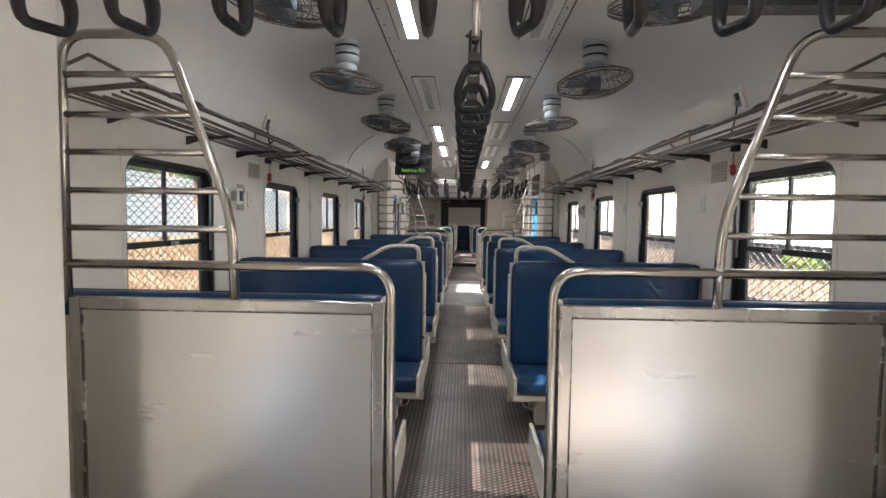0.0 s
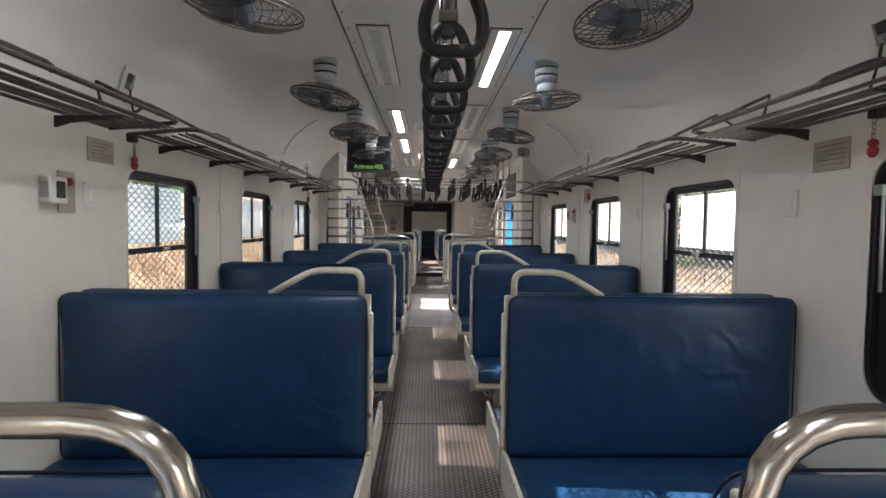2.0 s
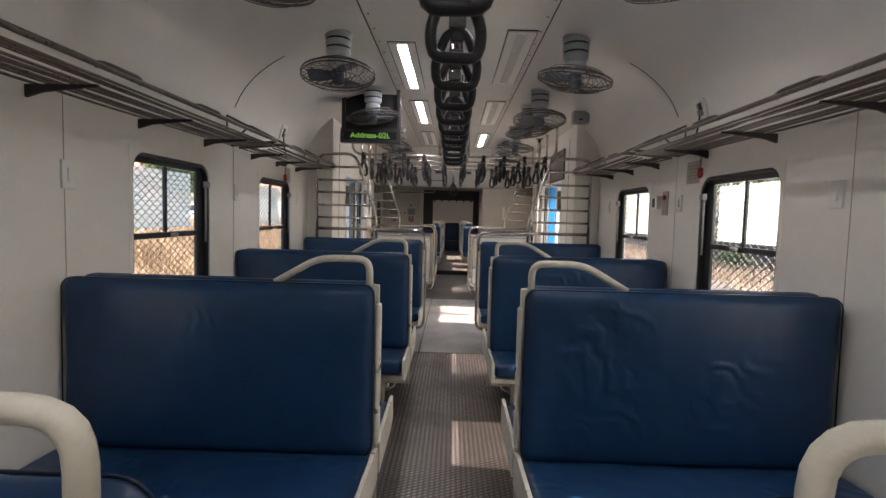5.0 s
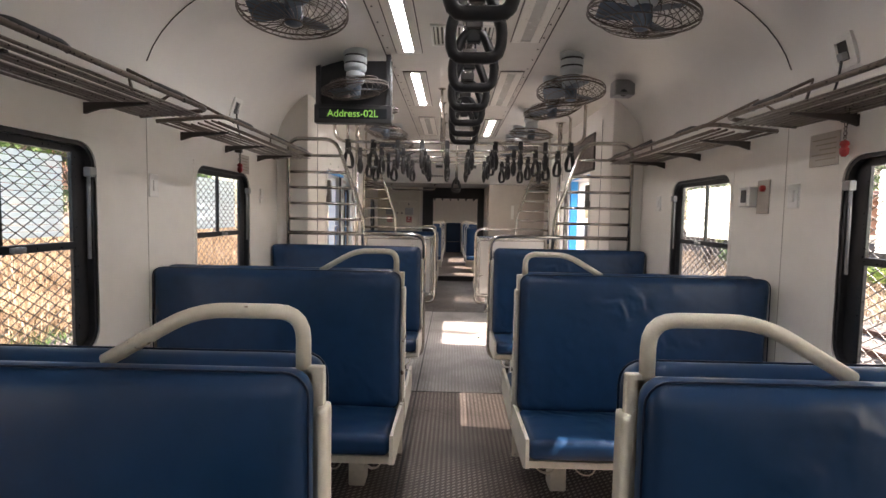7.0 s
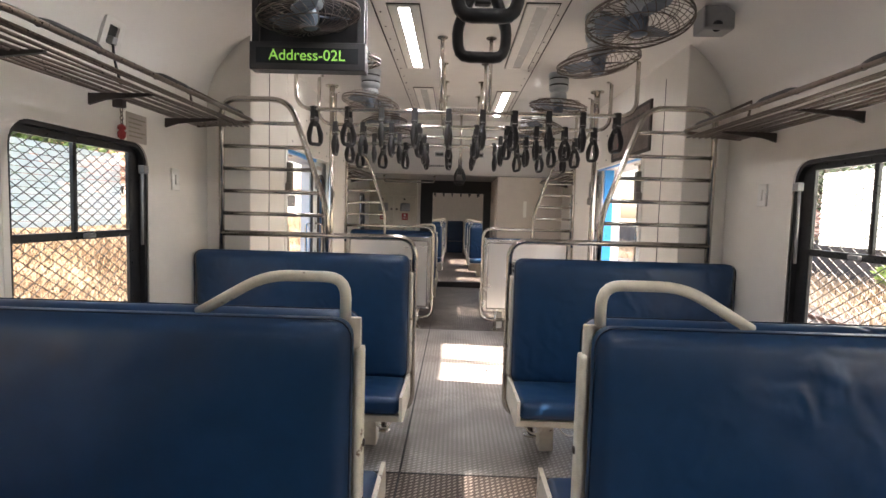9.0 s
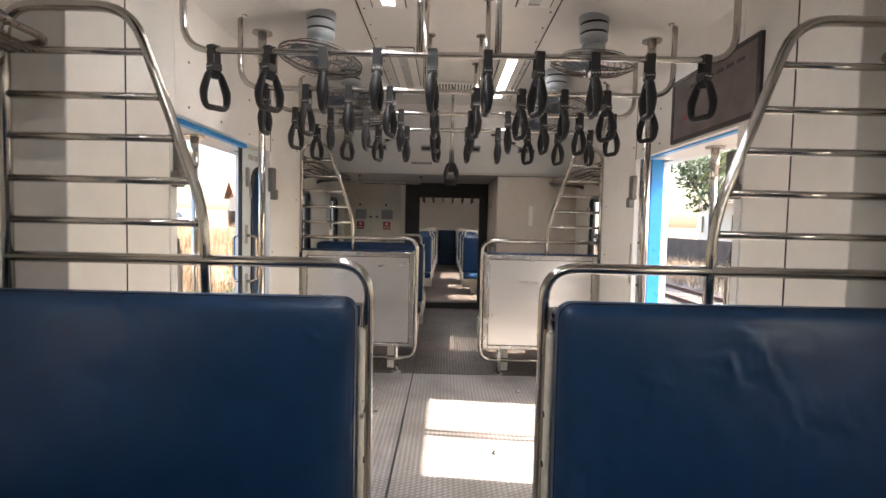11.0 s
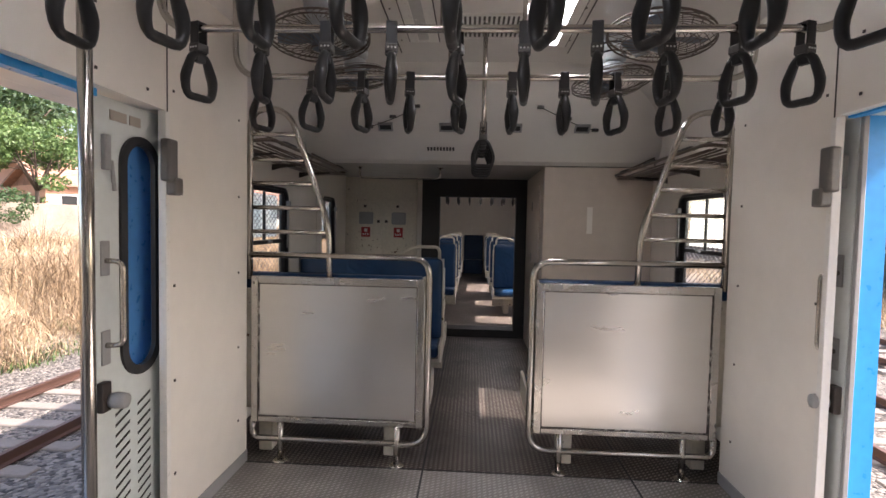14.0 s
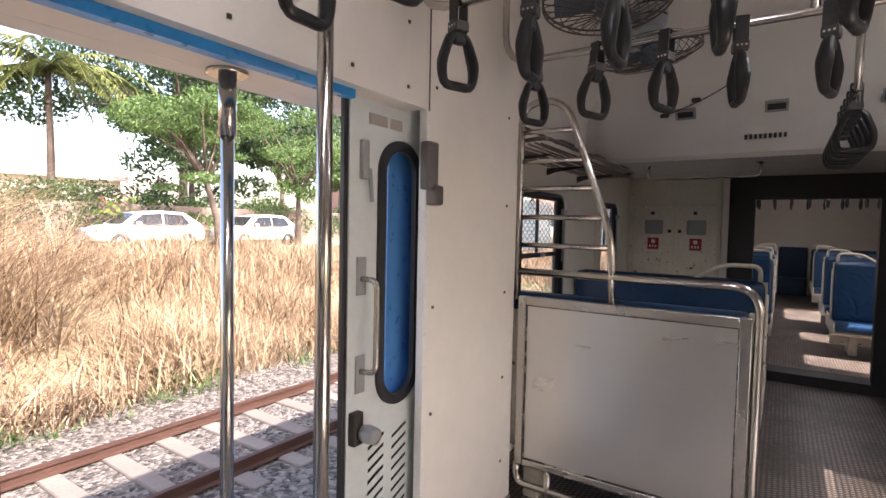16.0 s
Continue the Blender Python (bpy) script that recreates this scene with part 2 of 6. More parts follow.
def vinyl(name, colour):
    """Padded vinyl: sagging creases in places, fine grain, scuffs that change the gloss."""
    m = material(name, colour, 0.38, 0, 0.22, 3, rvar=0.05, spec=0.4)
    t = m.node_tree
    b = t.nodes["Principled BSDF"]
    tc = t.nodes.new("ShaderNodeTexCoord")
    # every cushion takes its own stretch of the pattern
    oi = t.nodes.new("ShaderNodeObjectInfo")
    sc = t.nodes.new("ShaderNodeVectorMath")
    sc.operation = "SCALE"
    sc.inputs[0].default_value = (31.0, 17.0, 23.0)
    t.links.new(oi.outputs["Random"], sc.inputs["Scale"])
    shift = t.nodes.new("ShaderNodeVectorMath")
    t.links.new(tc.outputs["Object"], shift.inputs[0])
    t.links.new(sc.outputs[0], shift.inputs[1])
    wv = t.nodes.new("ShaderNodeTexWave")
    wv.wave_type, wv.bands_direction = "BANDS", "DIAGONAL"
    wv.inputs["Scale"].default_value, wv.inputs["Distortion"].default_value = 3.0, 14.0
    wv.inputs["Detail"].default_value, wv.inputs["Detail Scale"].default_value = 2.5, 1.4
    t.links.new(shift.outputs[0], wv.inputs["Vector"])
    ms = t.nodes.new("ShaderNodeTexNoise")
    ms.inputs["Scale"].default_value, ms.inputs["Detail"].default_value = 2.4, 2
    t.links.new(shift.outputs[0], ms.inputs["Vector"])
    mr = t.nodes.new("ShaderNodeMapRange")
    mr.inputs["From Min"].default_value, mr.inputs["From Max"].default_value = 0.54, 0.72
    t.links.new(ms.outputs[0], mr.inputs["Value"])
    mu = t.nodes.new("ShaderNodeMath")
    mu.operation = "MULTIPLY"
    t.links.new(wv.outputs["Fac"], mu.inputs[0])
    t.links.new(mr.outputs[0], mu.inputs[1])
    b1 = t.nodes.new("ShaderNodeBump")
    b1.inputs["Strength"].default_value, b1.inputs["Distance"].default_value = 0.45, 0.012
    t.links.new(mu.outputs[0], b1.inputs["Height"])
    sag = t.nodes.new("ShaderNodeTexNoise")
    sag.inputs["Scale"].default_value, sag.inputs["Detail"].default_value = 5.0, 1
    t.links.new(shift.outputs[0], sag.inputs["Vector"])
    b2 = t.nodes.new("ShaderNodeBump")
    b2.inputs["Strength"].default_value, b2.inputs["Distance"].default_value = 0.35, 0.03
    t.links.new(sag.outputs[0], b2.inputs["Height"])
    t.links.new(b1.outputs[0], b2.inputs["Normal"])
    t.links.new(b2.outputs[0], b.inputs["Normal"])
    return m


M_WALL = material("cream_laminate", (0.77, 0.73, 0.67), 0.32, 0, 0.05, 2, 0.05, 5, rvar=0.04)
M_CEIL = material("white_moulded_panel", (0.82, 0.79, 0.75), 0.17, 0, 0.03, 1.5, 0.05, 3.0, rvar=0.02)
M_FLOOR = chequer_floor("brown_chequer_plate", (0.075, 0.056, 0.046), (0.46, 0.4, 0.355), (0.035, 0.026, 0.021))
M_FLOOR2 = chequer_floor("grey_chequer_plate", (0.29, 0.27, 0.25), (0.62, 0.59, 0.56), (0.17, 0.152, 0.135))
M_BLUE = vinyl("blue_vinyl", (0.0075, 0.037, 0.095))
M_PIPING = material("navy_piping", (0.004, 0.011, 0.03), 0.5, 0, 0.2, 20, spec=0.3)
M_CREAM = chipped("cream_enamel", (0.66, 0.61, 0.51), (0.16, 0.1, 0.065), 0.67)
M_STEEL = material("polished_steel", (0.5, 0.47, 0.43), 0.2, 1.0, 0.05, 3, rvar=0.02)
M_BRUSH = material("brushed_steel_sheet", (0.72, 0.705, 0.68), 0.285, 1.0, 0.03, 1.0, 0.0, 1.2, stretch=(0.5, 1, 2.0), rvar=0.015)
M_TRIM = material("dented_steel_trim", (0.55, 0.53, 0.5), 0.24, 1.0, 0.06, 4, 0.16, 7, rvar=0.05)
M_SEAL = chipped("cracked_sealant", (0.06, 0.05, 0.045), (0.4, 0.38, 0.35), 0.5)
M_RACK = material("dull_steel_rod", (0.17, 0.135, 0.115), 0.34, 0.85, 0.3, 20)
M_BRKT = material("dark_bracket", (0.05, 0.04, 0.036), 0.5, 0.3, 0.3, 14)
M_BLACK = material("black_rubber", (0.018, 0.018, 0.02), 0.45, 0, 0.3, 12)
M_FRAME = material("dark_sash", (0.03, 0.033, 0.036), 0.35, 0.3, 0.25, 16)
M_GREY = material("grey_plastic", (0.3, 0.3, 0.3), 0.45, 0, 0.12, 12)
M_GRILLE = material("rusty_perforated_sheet", (0.17, 0.135, 0.12), 0.5, 0.5, 0.4, 30, 0.5, 160)
M_CAST = material("cast_grey_metal", (0.15, 0.14, 0.13), 0.45, 0.4, 0.2, 14)
M_LOCKER = material("beige_laminate", (0.55, 0.47, 0.4), 0.35, 0, 0.08, 2, 0.05, 5, rvar=0.05)
M_CLIP = material("dark_clip", (0.06, 0.056, 0.053), 0.4, 0.3, 0.15, 20)
M_STRAP = material("dark_grey_nylon", (0.016, 0.016, 0.017), 0.42, 0, 0.25, 25, spec=0.3)
M_WIRE = material("cage_wire", (0.13, 0.105, 0.09), 0.4, 0.6, 0.2, 30)
M_FANCAN = material("pale_blue_grey_paint", (0.42, 0.45, 0.47), 0.42, 0, 0.12, 16)
M_BLADE = material("blade_blue_grey", (0.11, 0.14, 0.18), 0.4, 0.2, 0.12, 10)
M_LITPANE = emitter("lamp_diffuser", (0.9, 0.96, 1.0), 9.5)
M_DIMPANE = material("unlit_diffuser", (0.62, 0.62, 0.6), 0.2, 0, 0.06, 5)
M_WHITE = material("white_plastic", (0.76, 0.74, 0.7), 0.35, 0, 0.05, 12)
M_RED = material("red_plastic", (0.33, 0.022, 0.022), 0.35, 0, 0.12, 14)
M_PLATE = material("notice_plate", (0.42, 0.37, 0.32), 0.4, 0.3, 0.1, 30)
M_FADED = material("faded_print", (0.26, 0.22, 0.18), 0.6, 0, 0.1, 10)
M_INK = material("dark_ink", (0.05, 0.05, 0.05), 0.6, 0, 0.1, 10)
M_GREEN_LED = emitter("green_led", (0.25, 0.6, 0.1), 0.11)
M_DOORBLUE = material("bright_blue_paint", (0.02, 0.3, 0.72), 0.35, 0, 0.12, 6)
M_DOORWHITE = material("pale_grey_green_paint", (0.6, 0.64, 0.63), 0.38, 0, 0.07, 6, 0.05, 30)
M_DOORBACK = material("blue_paint_inside_pocket", (0.07, 0.24, 0.55), 0.35, 0, 0.12, 6)
M_LOUVRE = louvre_glass("frosted_louvre")
M_MESH = material("galvanised_mesh", (0.15, 0.14, 0.13), 0.5, 0.6, 0.2, 20)
M_GROUND = ballast_ground("ballast_and_earth")
M_RAIL = material("rusty_rail", (0.085, 0.045, 0.034), 0.55, 0.5, 0.25, 8)
M_SLEEPER = material("concrete_sleeper", (0.17, 0.148, 0.127), 0.85, 0, 0.3, 8, 0.3, 40, per_object=0.2)
M_BARK = material("bark", (0.085, 0.064, 0.05), 0.9, 0, 0.35, 8, 0.6, 20)
M_LEAF = leaf_material("green_leaves", (0.03, 0.075, 0.018), (0.11, 0.18, 0.05))
M_LEAFDARK = leaf_material("dark_green_leaves", (0.014, 0.04, 0.014), (0.05, 0.095, 0.03))
M_LEAFYEL = leaf_material("yellow_green_leaves", (0.16, 0.26, 0.04), (0.3, 0.38, 0.08))
M_PALM = leaf_material("palm_fronds", (0.035, 0.06, 0.016), (0.2, 0.22, 0.07))
M_PINK = leaf_material("pink_blossom", (0.4, 0.025, 0.16), (0.52, 0.09, 0.26))
M_DRY = leaf_material("dry_straw", (0.07, 0.042, 0.023), (0.56, 0.42, 0.27))
M_HOUSE = material("pale_render", (0.72, 0.66, 0.58), 0.85, 0, 0.1, 2)
M_PINKWALL = material("faded_pink_render", (0.62, 0.36, 0.27), 0.85, 0, 0.15, 2)
M_ROOF = material("terracotta_tiles", (0.3, 0.165, 0.12), 0.85, 0, 0.5, 5, 0.6, 12, stretch=(1, 1, 1))
M_STONEWEST = material("weathered_brown_stone", (0.17, 0.135, 0.11), 0.9, 0, 0.45, 4, 0.7, 6)
M_STONE = material("dark_stone_wall", (0.09, 0.075, 0.065), 0.9, 0, 0.4, 4, 0.7, 6)
M_CARWHITE = material("white_car_paint", (0.8, 0.8, 0.8), 0.15, 0, 0.03, 4)
M_CARGLASS = material("car_glass", (0.02, 0.022, 0.025), 0.08, 0, 0.1, 4)
M_TYRE = material("tyre", (0.025, 0.025, 0.025), 0.8, 0, 0.15, 14)
M_DARKWALL = material("dark_gangway_rubber", (0.03, 0.028, 0.028), 0.6, 0, 0.25, 8)


# ---- mesh helpers ----
def box(bm, x0, x1, y0, y1, z0, z1, bevel=0.0, seg=2):
    vs = [bm.verts.new((x, y, z)) for x in (x0, x1) for y in (y0, y1) for z in (z0, z1)]
    quads = ((0, 1, 3, 2), (4, 6, 7, 5), (0, 4, 5, 1), (2, 3, 7, 6), (0, 2, 6, 4), (1, 5, 7, 3))
    fs = [bm.faces.new([vs[i] for i in q]) for q in quads]
    if bevel:
        edges = list({e for f in fs for e in f.edges})
        r = bmesh.ops.bevel(bm, geom=edges, offset=bevel, segments=seg, profile=0.6, affect="EDGES")
        for f in r["faces"]:
            f.smooth = True
    return vs


def tube(bm, pts, r, n=8, closed=False, caps=True):
    pts = [Vector(p) for p in pts]
    k = len(pts)
    rings = []
    up = None
    for i, p in enumerate(pts):
        a = pts[i - 1] if (i > 0 or closed) else p
        b = pts[(i + 1) % k] if (i < k - 1 or closed) else p
        d = (b - a).normalized()
        if up is None:
            up = d.orthogonal().normalized()
        up = (up - d * up.dot(d))
        up = up.normalized() if up.length > 1e-5 else d.orthogonal().normalized()
        side = d.cross(up)
        rad = r[i] if isinstance(r, (list, tuple)) else r
        rings.append([bm.verts.new(p + (up * math.cos(2 * math.pi * j / n) + side * math.sin(2 * math.pi * j / n)) * rad) for j in range(n)])
    for i in range(k if closed else k - 1):
        a, b = rings[i], rings[(i + 1) % k]
        for j in range(n):
            f = bm.faces.new((a[j], a[(j + 1) % n], b[(j + 1) % n], b[j]))
            f.smooth = True
    if caps and not closed:
        bm.faces.new(rings[0][::-1])
        bm.faces.new(rings[-1])


def rounded(pts, rad, seg=5):
    """Polyline with rounded corners."""
    pts = [Vector(p) for p in pts]
    out = [pts[0]]
    for a, b, c in zip(pts, pts[1:], pts[2:]):
        u, v = (a - b), (c - b)
        ru = min(rad, u.length * 0.49, v.length * 0.49)
        p, q = b + u.normalized() * ru, b + v.normalized() * ru
        for i in range(seg + 1):
            s = i / seg
            out.append((1 - s) ** 2 * p + 2 * s * (1 - s) * b + s * s * q)
    out.append(pts[-1])
    return out


def lathe(bm, profile, n=20, centre=(0, 0, 0)):
    """Turned solid about z from (radius, height) pairs."""
    c = Vector(centre)
    rings = [[bm.verts.new(c + Vector((r * math.cos(2 * math.pi * j / n), r * math.sin(2 * math.pi * j / n), z))) for j in range(n)] for r, z in profile]
    for a, b in zip(rings, rings[1:]):
        for j in range(n):
            f = bm.faces.new((a[j], a[(j + 1) % n], b[(j + 1) % n], b[j]))
            f.smooth = True
    bm.faces.new(rings[0][::-1])
    bm.faces.new(rings[-1])


def round_rect(y0, y1, z0, z1, r, seg=6):
    out = []
    for cy, cz, a0 in ((y1 - r, z1 - r, 0), (y0 + r, z1 - r, 90), (y0 + r, z0 + r, 180), (y1 - r, z0 + r, 270)):
        for i in range(seg + 1):
            a = radians(a0 + 90 * i / seg)
            out.append((cy + r * math.cos(a), cz + r * math.sin(a)))
    return out


def frame_ring(bm, outer, inner, x0, x1):
    """A flat ring between two outlines of equal count in the yz plane, x0 to x1 thick."""
    n = len(outer)
    lay = [[bm.verts.new((x, y, z)) for y, z in o] for x in (x0, x1) for o in (outer, inner)]
    for i in range(n):
        j = (i + 1) % n
        bm.faces.new((lay[0][i], lay[0][j], lay[1][j], lay[1][i]))
        bm.faces.new((lay[2][j], lay[2][i], lay[3][i], lay[3][j]))
        bm.faces.new((lay[0][j], lay[0][i], lay[2][i], lay[2][j]))
        bm.faces.new((lay[1][i], lay[1][j], lay[3][j], lay[3][i]))


def finish(bm, name, mat):
    bmesh.ops.remove_doubles(bm, verts=bm.verts[:], dist=1e-6)
    bmesh.ops.recalc_face_normals(bm, faces=bm.faces[:])
    me = bpy.data.meshes.new(name)
    bm.to_mesh(me)
    bm.free()
    me.materials.append(mat)
    return me


def part(name, bm, mat, parent, label=""):
    ob = new(name, finish(bm, name, mat))
    ob.parent = parent
    if label:
        ob["label"] = label
    return ob


def thing(name, loc, label, category, group="", turn=0):
    e = new(name)
    e.empty_display_size = 0.1
    e.matrix_world = pose(*loc, 0, 0, turn)
    return tagged(e, label, category, group)


def structure(name, bm, mat, label, category=""):
    return tagged(new(name, finish(bm, name, mat)), label, category or name.split("_")[0], kind="structure")


def piece(name, build, mat, parent, label=""):
    """One part whose mesh is filled by build(bm)."""
    bm = bmesh.new()
    build(bm)
    return part(name, bm, mat, parent, label)


# ---- plan ----
WALL = 1.75            # inner face of the side wall
PANEL = 1.45           # inner face of the vestibule panels
Y0, Y1 = -5.4, 16.42   # ends of the coach
LOW, SPRING, TOP = 0.0, 2.15, 2.86
# the first two pairs are never in view, added to let light in from behind
WINDOWS = [(-4.85, -3.97), (-3.05, -2.17), (2.58, 3.5), (4.415, 5.32), (6.21, 7.09), (8.04, 8.925), (13.32, 14.18)]
SILL, HEAD = 0.83, 1.812
DOORS = [(-1.05, 0.55), (10.4, 12.08)]
DOOR_HEAD = 2.0


def vault(y0, y1, x_in=WALL, n=14):
    """Points of the ceiling's cross-section from the left spring to the right."""
    pts = []
    for i in range(n + 1):
        a = math.pi / 2 * i / n
        pts.append((-(0.64 + 1.11 * math.cos(a)), SPRING + (TOP - SPRING) * math.sin(a)))
    pts += [(-x, z) for x, z in reversed(pts)]
    return pts


def build_coach(y_start, y_end, windows, doors, suffix):
    # side walls with openings
    for s, side in ((-1, "west"), (1, "east")):
        bm = bmesh.new()
        cuts = sorted([(a, b, SILL, HEAD) for a, b in windows] + [(a, b, 0.0, DOOR_HEAD) for a, b in doors] + ([(15.2, 15.8, SILL, HEAD)] if s < 0 and suffix == "" else []))
        xs = sorted((s * WALL, s * 1.85))
        y = y_start
        for a, b, lo, hi in cuts:
            box(bm, *xs, y, a, -0.1, 2.9)
            if lo > 0.05:
                box(bm, *xs, a, b, -0.1, lo)
            box(bm, *xs, a, b, hi, 2.9)
            y = b
        box(bm, *xs, y, y_end, -0.1, 2.9)
        structure("wall_" + side + suffix, bm, M_WALL, "cream laminated coach side wall with window openings", "wall")
    # vaulted ceiling with its own thickness
    bm = bmesh.new()
    prof = vault(y_start, y_end)
    rows = []
    for y in (y_start, y_end):
        rows.append([[bm.verts.new((x, y, z)) for x, z in prof], [bm.verts.new((x * 1.06, y, z + 0.06)) for x, z in prof]])
    for i in range(len(prof) - 1):
        f = bm.faces.new((rows[0][0][i], rows[0][0][i + 1], rows[1][0][i + 1], rows[1][0][i]))
        f.smooth = True
        bm.faces.new((rows[0][1][i], rows[1][1][i], rows[1][1][i + 1], rows[0][1][i + 1]))
    structure("ceiling" + suffix, bm, M_CEIL, "glossy white vaulted coach ceiling", "ceiling")


build_coach(Y0, Y1, WINDOWS, DOORS, "")
bm = bmesh.new()
box(bm, -1.85, 1.85, 1.6, 8.95, -0.12, 0.0)
box(bm, -1.85, 1.85, 12.6, 16.4, -0.12, 0.0)
floor = structure("floor", bm, M_FLOOR, "stained brown chequered floor plate", "floor")
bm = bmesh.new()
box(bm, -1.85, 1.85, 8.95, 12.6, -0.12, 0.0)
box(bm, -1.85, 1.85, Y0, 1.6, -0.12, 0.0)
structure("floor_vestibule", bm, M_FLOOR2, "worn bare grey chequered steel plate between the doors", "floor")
bm = bmesh.new()
box(bm, -1.85, 1.85, Y0 - 0.1, Y0, -0.1, 2.95)
structure("wall_south", bm, M_WALL, "cream end wall", "wall")
# roof shell outside, so that no light leaks in
bm = bmesh.new()
box(bm, -1.9, 1.9, Y0, 27.0, 2.95, 3.0)
structure("roof", bm, M_GREY, "grey coach roof", "roof")
# floor joints: thin dark strips set in the plate
bm = bmesh.new()
for x in (-0.33, 0.93):
    box(bm, x - 0.006, x + 0.006, Y0, 16.4, -0.002, 0.003)
for y in (1.6, 5.3, 8.95, 12.6):
    box(bm, -1.45, -0.337, y - 0.006, y + 0.006, -0.002, 0.003)
    box(bm, -0.323, 0.923, y - 0.006, y + 0.006, -0.002, 0.003)
    box(bm, 0.937, 1.45, y - 0.006, y + 0.006, -0.002, 0.003)
structure("trim_floor_joint", bm, M_BLACK, "dark joint strips between floor plates", "trim")
# upright seams between the wall panels
bm = bmesh.new()
for s in (-1, 1):
    for y in (5.72, 7.5, 15.0):
        box(bm, *sorted((s * 1.7475, s * 1.7505)), y - 0.0013, y + 0.0013, 0.02, 2.14)
structure("trim_wall_seam", bm, M_PLATE, "thin grey upright seams between wall panels", "trim")
# ceiling seams with their screws
bm = bmesh.new()
for s in (-1, 1):
    box(bm, s * 0.645 - 0.004, s * 0.645 + 0.004, Y0, 13.6, TOP - 0.006, TOP + 0.01)
    for i in range(60):
        y = -2.9 + i * 0.275
        if y < 13.5:
            lathe(bm, [(0.007, TOP - 0.006), (0.006, TOP - 0.002), (0.005, TOP + 0.01)], 6, (s * 0.61, y, 0))
structure("trim_ceiling_seam", bm, M_BRKT, "dark seams and screw heads along the ceiling panels", "trim")
bm = bmesh.new()
for y in (7.46,):
    pr = [(x * 0.997, y, z - 0.004) for x, z in vault(0, 1)]
    for half in (pr[2:9], pr[-9:-2]):
        tube(bm, half, 0.003, 4)
structure("trim_ceiling_joint", bm, M_BRKT, "thin curved joint across the ceiling", "trim")

# vestibule panels: boxes that narrow the coach beside the doors
for k, (a, b) in enumerate([(0.62, 1.8), (9.6, 10.36), (11.77, 12.62), (-1.9, -1.05)]):
    for s, side in ((-1, "west"), (1, "east")):
        bm = bmesh.new()
        xs = sorted((s * PANEL, s * (WALL - 0.002)))
        if k == 2:
            box(bm, *sorted((s * PANEL, s * (PANEL + 0.03))), a, b, 0.0, 2.68, 0.004)
            box(bm, *sorted((s * (PANEL + 0.031), s * (WALL - 0.002))), b - 0.03, b, 0.0, 2.68)
        else:
            box(bm, *xs, a, b, 0.0, 2.68, 0.006)
        structure("wall_panel_%s_%d" % (side, k + 1), bm, M_WALL, "cream door pocket panel", "wall")
for k, (a, b) in enumerate([(-1.05, 0.62), (10.36, 11.77)]):
    for s, side in ((-1, "west"), (1, "east")):
        bm = bmesh.new()
        xs = sorted((s * PANEL, s * (WALL - 0.003)))
        box(bm, *xs, a + 0.001, b - 0.001, DOOR_HEAD, 2.68)
        structure("wall_header_%s_%d" % (side, k + 1), bm, M_WALL, "cream panel over the doorway", "wall")
        bm = bmesh.new()
        x = s * (PANEL + 0.06)
        box(bm, x - 0.02, x + 0.02, a, min(b, 11.41) if s < 0 else b, DOOR_HEAD - (0.03 if s < 0 else 0.01), DOOR_HEAD - 0.001)
        structure("trim_door_track_%s_%d" % (side, k + 1), bm, M_DOORBLUE, "blue sliding door track under the header", "trim")
        # kick plate and threshold
        bm = bmesh.new()
        xs = sorted((s * (PANEL - 0.004), s * 1.88))
        box(bm, *xs, a, b, 0.002, 0.012)
        structure("trim_threshold_%s_%d" % (side, k + 1), bm, M_STEEL, "worn steel door threshold", "trim")
bm = bmesh.new()
for a, b in [(0.62, 1.8), (11.77, 12.62)]:
    for s in (-1, 1):
        xs = sorted((s * (PANEL - 0.006), s * PANEL))
        box(bm, *xs, a, b, 0.0, 0.07)
structure("baseboard", bm, M_GREY, "grey skirting along the pocket panels", "trim")
bm = bmesh.new()
for s in (-1, 1):
    for a, b in ((10.3, 10.362), (11.768, 11.8)):
        xs = sorted((s * (PANEL - 0.008), s * (PANEL + 0.03)))
        box(bm, *xs, a, b, 0.02, 1.995, 0.003, 1)
structure("trim_door_jamb", bm, M_WHITE, "cream metal angle on the door jambs", "trim")
# screws and seams on the panels
bm = bmesh.new()
for s in (-1, 1):
    for y in (9.95, 11.79, 11.66):
        xs = sorted((s * (PANEL - 0.003), s * (PANEL + 0.002)))
        box(bm, *xs, y - 0.003, y + 0.003, 0.05, 2.5) if y != 11.66 else None
    for y in (10.5, 10.9, 11.35, 11.65):
        for z in (2.06, 2.3):
            xs = sorted((s * (PANEL - 0.004), s * (PANEL + 0.002)))
            box(bm, *xs, y - 0.006, y + 0.006, z - 0.006, z + 0.006)
    for y in (11.84, 12.5):
        for z in (0.3, 0.75, 1.2, 1.65, 2.1):
            xs = sorted((s * (PANEL - 0.004), s * (PANEL + 0.002)))
            box(bm, *xs, y - 0.006, y + 0.006, z - 0.006, z + 0.006)
structure("trim_panel_screw", bm, M_BRKT, "dark screw heads and seams on the panels", "trim")


